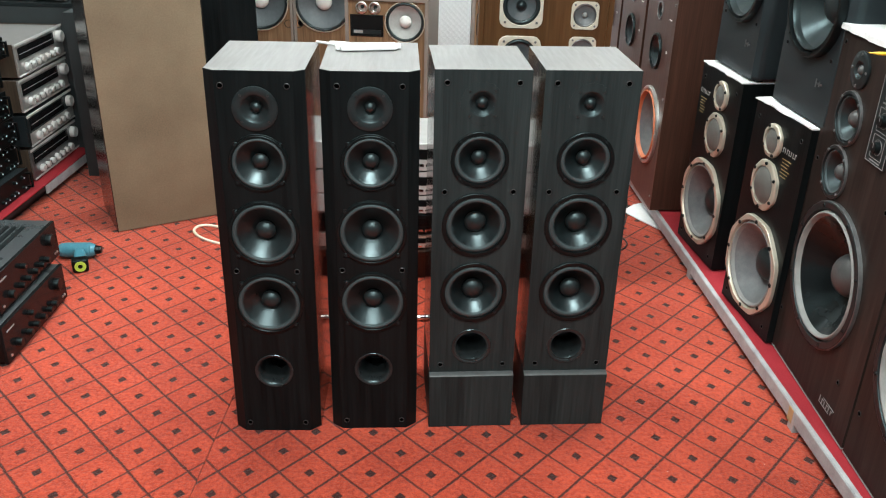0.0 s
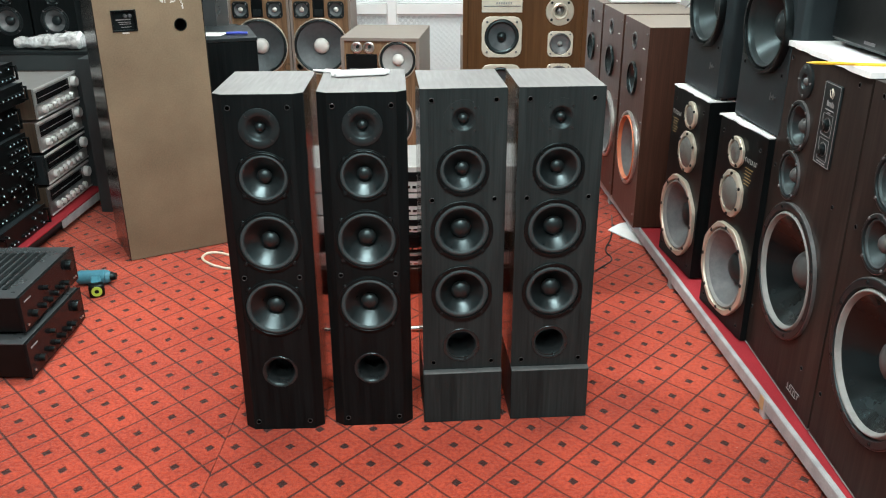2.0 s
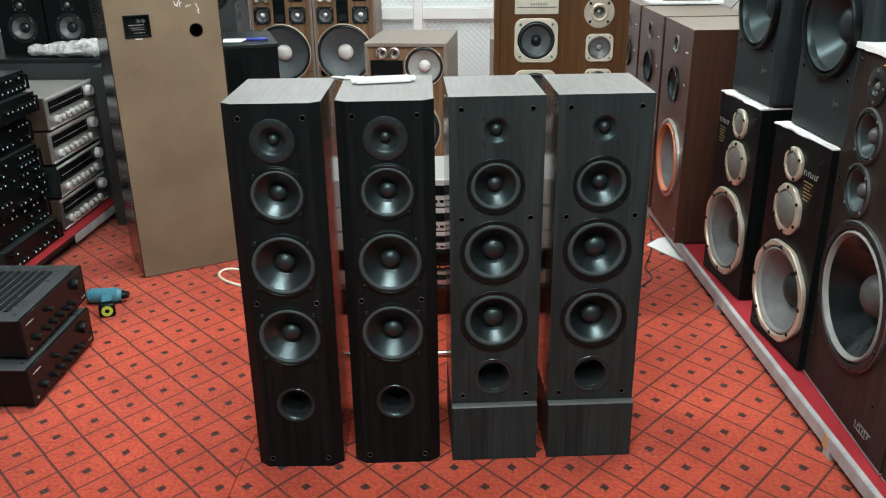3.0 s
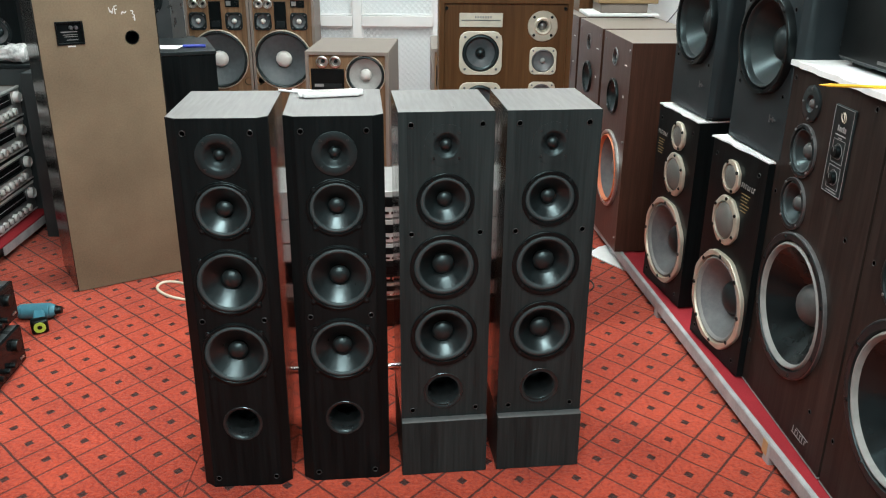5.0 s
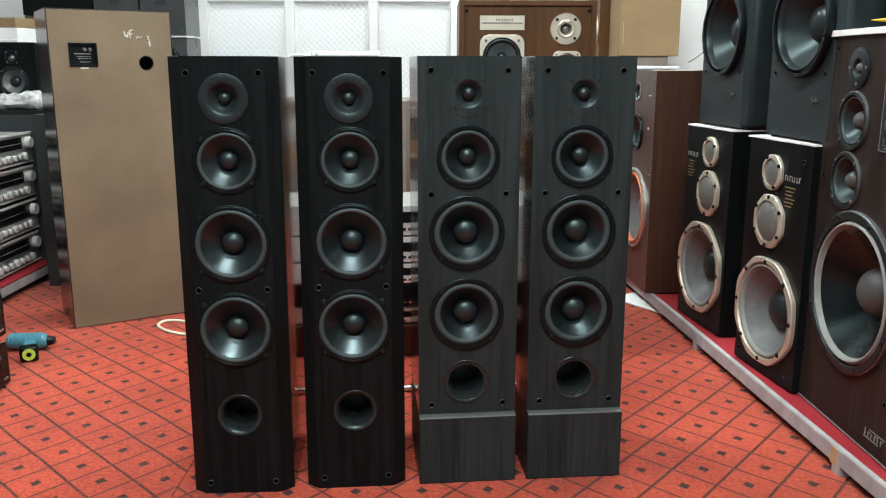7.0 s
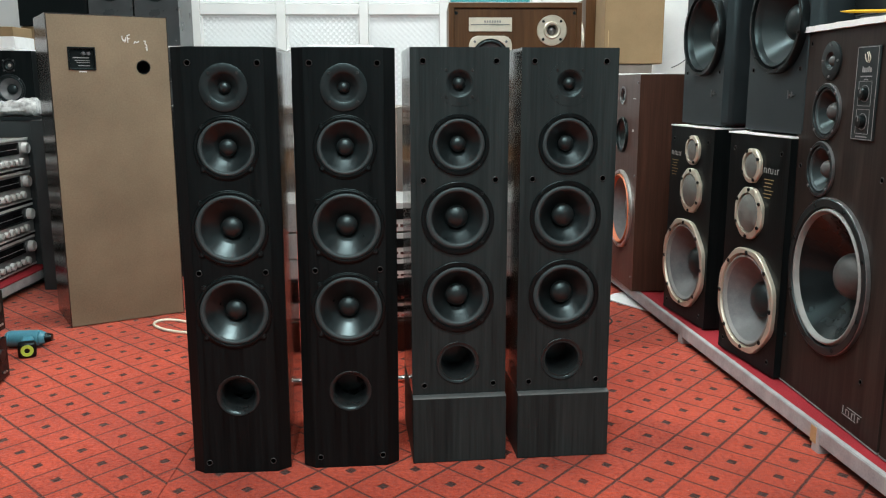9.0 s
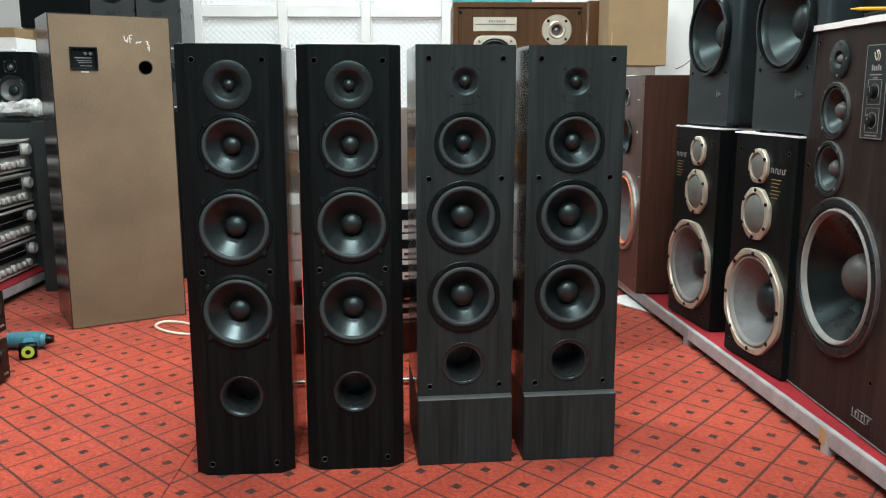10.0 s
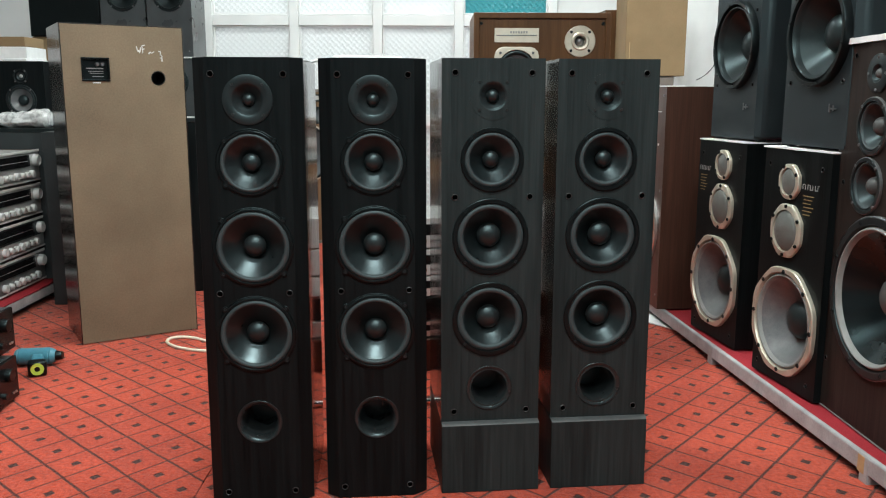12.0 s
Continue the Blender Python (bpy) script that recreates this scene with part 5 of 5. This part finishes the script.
# ---------------------------------------------------------------- black cabinets and grey loudspeakers at the back left
def black_cabinet(m, w, d, h, label, mat):
    c = thing("black_cabinet", m, label, "cabinet")
    part("body", boxes((-w / 2, w / 2, 0.0, d, 0.0, h - 0.018)), mat, c, bevel=0.003)
    part("top_board", boxes((-w / 2 - 0.004, w / 2 + 0.004, -0.004, d, h - 0.0175, h)), DARK_PLATE, c, bevel=0.002)
    return c


black_cabinet(pose(-1.246, 4.150, 0.0, 0, 0, 19), 0.75, 0.52, 0.850, "black wooden cabinet with papers and pen on top", BLACK_ASH)
tagged(finish("paper_note", boxes((-1.20, -1.085, 4.30, 4.42, 0.851, 0.8535)), PAPER), "white paper lying on a black cabinet", "paper")
bm = bmesh.new()
bmesh.ops.create_cone(bm, segments=12, radius1=0.008, radius2=0.008, depth=0.11, cap_ends=True, matrix=pose(-1.015, 4.36, 0.859, 0, 90, 6))
tagged(finish("blue_marker", bm, BLUE_INK), "blue marker pen lying on a black cabinet", "pen")


def grey_speaker(m, hgt, label):
    t = thing("grey_speaker", m, label, "speaker", "slate grey loudspeakers stacked at the back")
    cabinet(t, 0.244, hgt, 0.28, [(0, hgt - 0.13 if hgt < 0.4 else 0.33, 0.07)], SLATE_VINYL, SLATE_VINYL, bevel=0.004)
    driver(t, 0, hgt - 0.13 if hgt < 0.4 else 0.33, 0.088, "woofer", flange=DARK_PLATE, cone=CONE_BLACK, proud=0.004)
    for x in (-0.10, 0.10):
        bolt(t, x, 0.03, 0.004, 0.002)
    return t


black_cabinet(pose(-2.08, 4.87, 0.0), 1.66, 0.40, 0.790, "long black table under boxes and loudspeakers", BLACK_VINYL)
g_low = grey_speaker(pose(-1.655, 4.92, 0.791), 0.372, "slate grey loudspeaker under another one")
copy_thing(g_low, pose(-1.400, 4.92, 0.791))
tagged(finish("foam_sheet", boxes((-1.79, -1.27, 4.91, 5.19, 1.1635, 1.1715)), PAPER), "thin white sheet between grey loudspeakers", "sheet")
g_hi = grey_speaker(pose(-1.655, 4.92, 1.172), 0.50, "slate grey loudspeaker on top of a stack")
copy_thing(g_hi, pose(-1.400, 4.92, 1.172))

black_cabinet(pose(-2.20, 4.10, 0.0), 1.00, 0.72, 0.805, "dark grey cabinet beside stacked receivers", DARK_PANEL)
sp = thing("small_speaker", pose(-1.935, 4.26, 0.806), "small black two-way loudspeaker on a cabinet", "speaker", "small black loudspeakers on the dark cabinet")
cabinet(sp, 0.232, 0.312, 0.25, [(0.004, 0.242, 0.02), (0.0, 0.128, 0.062)], BLACK_ASH, BLACK_ASH)
driver(sp, 0.004, 0.242, 0.036, "tweeter", cap=CONE_LIGHT, cap_r=0.25, depth=0.2)
driver(sp, 0.0, 0.128, 0.074, "woofer", flange=DARK_PLATE, cone=CONE_GREY, cap=CONE_BLACK, cap_r=0.34, inner=0.86, roll=0.72)
sp2 = copy_thing(sp, pose(-2.180, 4.26, 0.806, 0, 0, 3))
tagged(finish("white_carton", boxes((-2.29, -1.90, 4.27, 4.50, 1.1185, 1.132), (-2.28, -1.905, 4.29, 4.50, 1.1325, 1.188)), PAPER, bevel=0.003), "white carton and papers on small speakers", "carton")
tagged(finish("tan_carton", boxes((-2.25, -1.91, 4.29, 4.49, 1.1885, 1.235)), CARDBOARD, bevel=0.003), "flat tan carton on a white carton", "carton")
tagged(finish("cardboard_box", boxes((-2.172, -1.80, 4.94, 5.2, 0.988, 1.280)), CARDBOARD, bevel=0.003), "plain cardboard box under a dark box", "box")
tagged(finish("dark_carton", boxes((-2.155, -1.80, 4.945, 5.2, 0.791, 0.987)), TAPE, bevel=0.003), "brown carton under a cardboard box", "box")
big = thing("dark_box", pose(-1.985, 4.92, 1.281), "large dark olive box stacked on cardboard", "box")
part("body", boxes((-0.185, 0.20, 0.0, 0.28, 0.0, 0.50)), BLACK_PLASTIC, big, bevel=0.006)
part("lid", boxes((-0.187, 0.202, -0.002, 0.282, 0.501, 0.52)), BLACK_PLASTIC, big, bevel=0.004)

tagged(finish("storage_box", boxes((-1.702, -1.610, 3.925, 4.12, 0.0, 0.795)), DARK_PANEL, bevel=0.003), "narrow dark grey upright box beside receivers", "box")

# crumpled roll of plastic film on the cabinet
bm = bmesh.new()
rings, seg = 26, 20
rows_v = []
for i in range(rings):
    u = i / (rings - 1)
    row = []
    for j in range(seg):
        a = 2 * math.pi * j / seg
        k = 1 + 0.35 * noise.noise(Vector((u * 9, math.cos(a) * 1.5, math.sin(a) * 1.5)))
        r = 0.034 * k * (0.75 + 0.6 * u) * (0.75 if i in (0, rings - 1) else 1)
        row.append(bm.verts.new((-2.12 + 0.36 * u, 4.175 - 0.01 * u + r * 1.1 * math.cos(a), 0.806 + max(0.0, 0.030 + 0.012 * u + r * math.sin(a)))))
    rows_v.append(row)
for a, b in zip(rows_v, rows_v[1:]):
    for j in range(seg):
        bm.faces.new((a[j], a[(j + 1) % seg], b[(j + 1) % seg], b[j]))
bm.faces.new(rows_v[0])
bm.faces.new(rows_v[-1])
tagged(finish("plastic_film_roll", bm, WRAP), "crumpled roll of clear plastic film on a cabinet", "plastic film")


# ---------------------------------------------------------------- receivers and mixers on the left platform
lp = thing("platform", pose(-1.745, 3.4, 0.0, 0, 0, 90), "low platform with red cloth under stacked receivers", "platform", kind="structure")
# second box: recessed black block painting the shade under the open deck
part("deck", boxes((-1.6, 0.70, 0.006, 0.75, 0.060, 0.078), (-1.6, 0.70, 0.06, 0.75, 0.0, 0.0595)), BLACK_VINYL, lp)
part("cloth", boxes((-1.6, 0.70, 0.0, 0.75, 0.079, 0.088)), RED_CLOTH, lp, "red cloth over the edge", bevel=0.004)
part("rail", boxes((0.18, 0.70, -0.002, 0.004, 0.040, 0.0785)), RAIL_WHITE, lp, "scuffed white angle rail")


def receiver(m, label, case, front):
    t = thing("receiver", m, label, "receiver", "silver receivers stacked on the left platform")
    W, HH, D = 0.485, 0.152, 0.34
    part("case", boxes((-W / 2 + 0.012, W / 2 - 0.012, 0.01, D, 0.010, HH - 0.003)), case, t, bevel=0.003)
    part("front_panel", boxes((-W / 2, W / 2, 0.0, 0.0095, 0.010, HH)), front, t, "dull metal front panel", bevel=0.002)
    for s in (-1, 1):
        part("wood_end", boxes((s * (W / 2 - 0.006) - 0.005, s * (W / 2 - 0.006) + 0.005, 0.0105, D, 0.008, HH - 0.001)), WOOD_END if front is not DARK_PLATE else BLACK_VINYL, t, bevel=0.002)
    part("front_trim", boxes((-W / 2 - 0.001, W / 2 + 0.001, -0.004, -0.0002, HH - 0.011, HH + 0.001), (-W / 2 - 0.001, W / 2 + 0.001, -0.004, -0.0002, 0.0095, 0.017)), PALE_ALU, t, "polished aluminium trim", bevel=0.001)
    dial = part("dial_window", boxes((-W / 2 + 0.02, W / 2 - 0.10, -0.002, 0.001, 0.080, 0.132)), GLASS_DARK, t, "dark tuning dial window")
    bar(dial, -W / 2 + 0.03, W / 2 - 0.12, 0.103, 0.105, GREY_PRINT, y=-0.002)
    part("tuning_knob", lathe(((0.027, 0.0), (0.026, 0.020), (0.022, 0.024), (0.020, 0.022), (0, 0.022)), W / 2 - 0.05, 0.104, 26), PALE_ALU, t)
    for i in range(7):
        r = 0.014 if i % 3 else 0.018
        part("knob", lathe(((r, 0.0), (r * 0.95, 0.016), (r * 0.8, 0.018), (0, 0.018)), -0.165 + i * 0.052, 0.043, 18), PALE_ALU, t)
    if front is DARK_PLATE:
        part("lower_panel", boxes((-W / 2 + 0.006, W / 2 - 0.006, -0.002, -0.0002, 0.018, 0.070)), RECV_FRONT, t)
    for i in range(6):
        part("switch", boxes((-0.142 + i * 0.052, -0.136 + i * 0.052, -0.012, 0.0, 0.034, 0.052)), CHROME, t)
    for x in (-0.17, 0.17):
        part("foot", boxes((x - 0.018, x + 0.018, 0.03, D - 0.03, 0.0, 0.0098)), RUBBER, t)
    return t


lab = ("silver receiver with chrome knobs and pale case", "silver receiver with chrome knobs in a stack", "silver receiver with black dial window in a stack", "silver receiver with wooden ends at stack bottom")
for i, (case, front) in enumerate(((WOOD_END, STEEL), (BLACK_VINYL, DARK_PLATE), (RECEIVER_TOP, RECV_FRONT), (RECEIVER_TOP, RECV_FRONT))):
    receiver(pose(-1.800 + 0.006 * (i % 2), 3.838 + 0.006 * i, 0.089 + i * 0.156, 0, 0, 91 + 0.8 * (i % 2)), lab[3 - i], case, front)


def mixer(m, label, hgt, rows_n):
    t = thing("rack_mixer", m, label, "mixer", "black rack units stacked on the left platform")
    part("case", boxes((-0.215, 0.215, 0.006, 0.34, 0.003, hgt - 0.002)), BLACK_VINYL, t, bevel=0.002)
    part("front_panel", boxes((-0.225, 0.225, 0.0, 0.0055, 0.002, hgt - 0.001)), BLACK_PLASTIC, t, bevel=0.001)
    for j in range(rows_n):
        for i in range(12):
            if rng.random() < 0.38 or (i in (4, 5, 6) and j % 2):
                continue
            x, z = -0.19 + i * 0.034 + (0.01 if i > 6 else 0), hgt * (j + 0.6) / (rows_n + 0.2)
            k = part("knob", lathe(((0.0085, 0.0), (0.0075, 0.012), (0, 0.012)), x, z, 10), BLACK_PLASTIC, t)
            part("knob_cap", lathe(((0.0038, 0.0), (0.0036, 0.002), (0, 0.002)), x, z, 8, y=-0.012), LAMP_DOT, k)
    for x in (-0.20, 0.20):
        part("rack_handle", boxes((x - 0.006, x + 0.006, -0.026, -0.0205, hgt * 0.15, hgt * 0.85), (x - 0.006, x + 0.006, -0.020, -0.0005, hgt * 0.15, hgt * 0.15 + 0.008), (x - 0.006, x + 0.006, -0.020, -0.0005, hgt * 0.85 - 0.008, hgt * 0.85)), BLACK_PLASTIC, t)
    return t


rng = random.Random(5)
z = 0.089
for hgt, rn in ((0.10, 2), (0.12, 3), (0.11, 3), (0.12, 3), (0.13, 2), (0.09, 1), (0.09, 2)):
    mixer(pose(-1.79 + rng.uniform(-0.03, 0.03), 3.285 + rng.uniform(-0.03, 0.03), z, 0, 0, 90.5), "black rack mixer with rows of pale knobs", hgt, rn)
    z += hgt + 0.0005
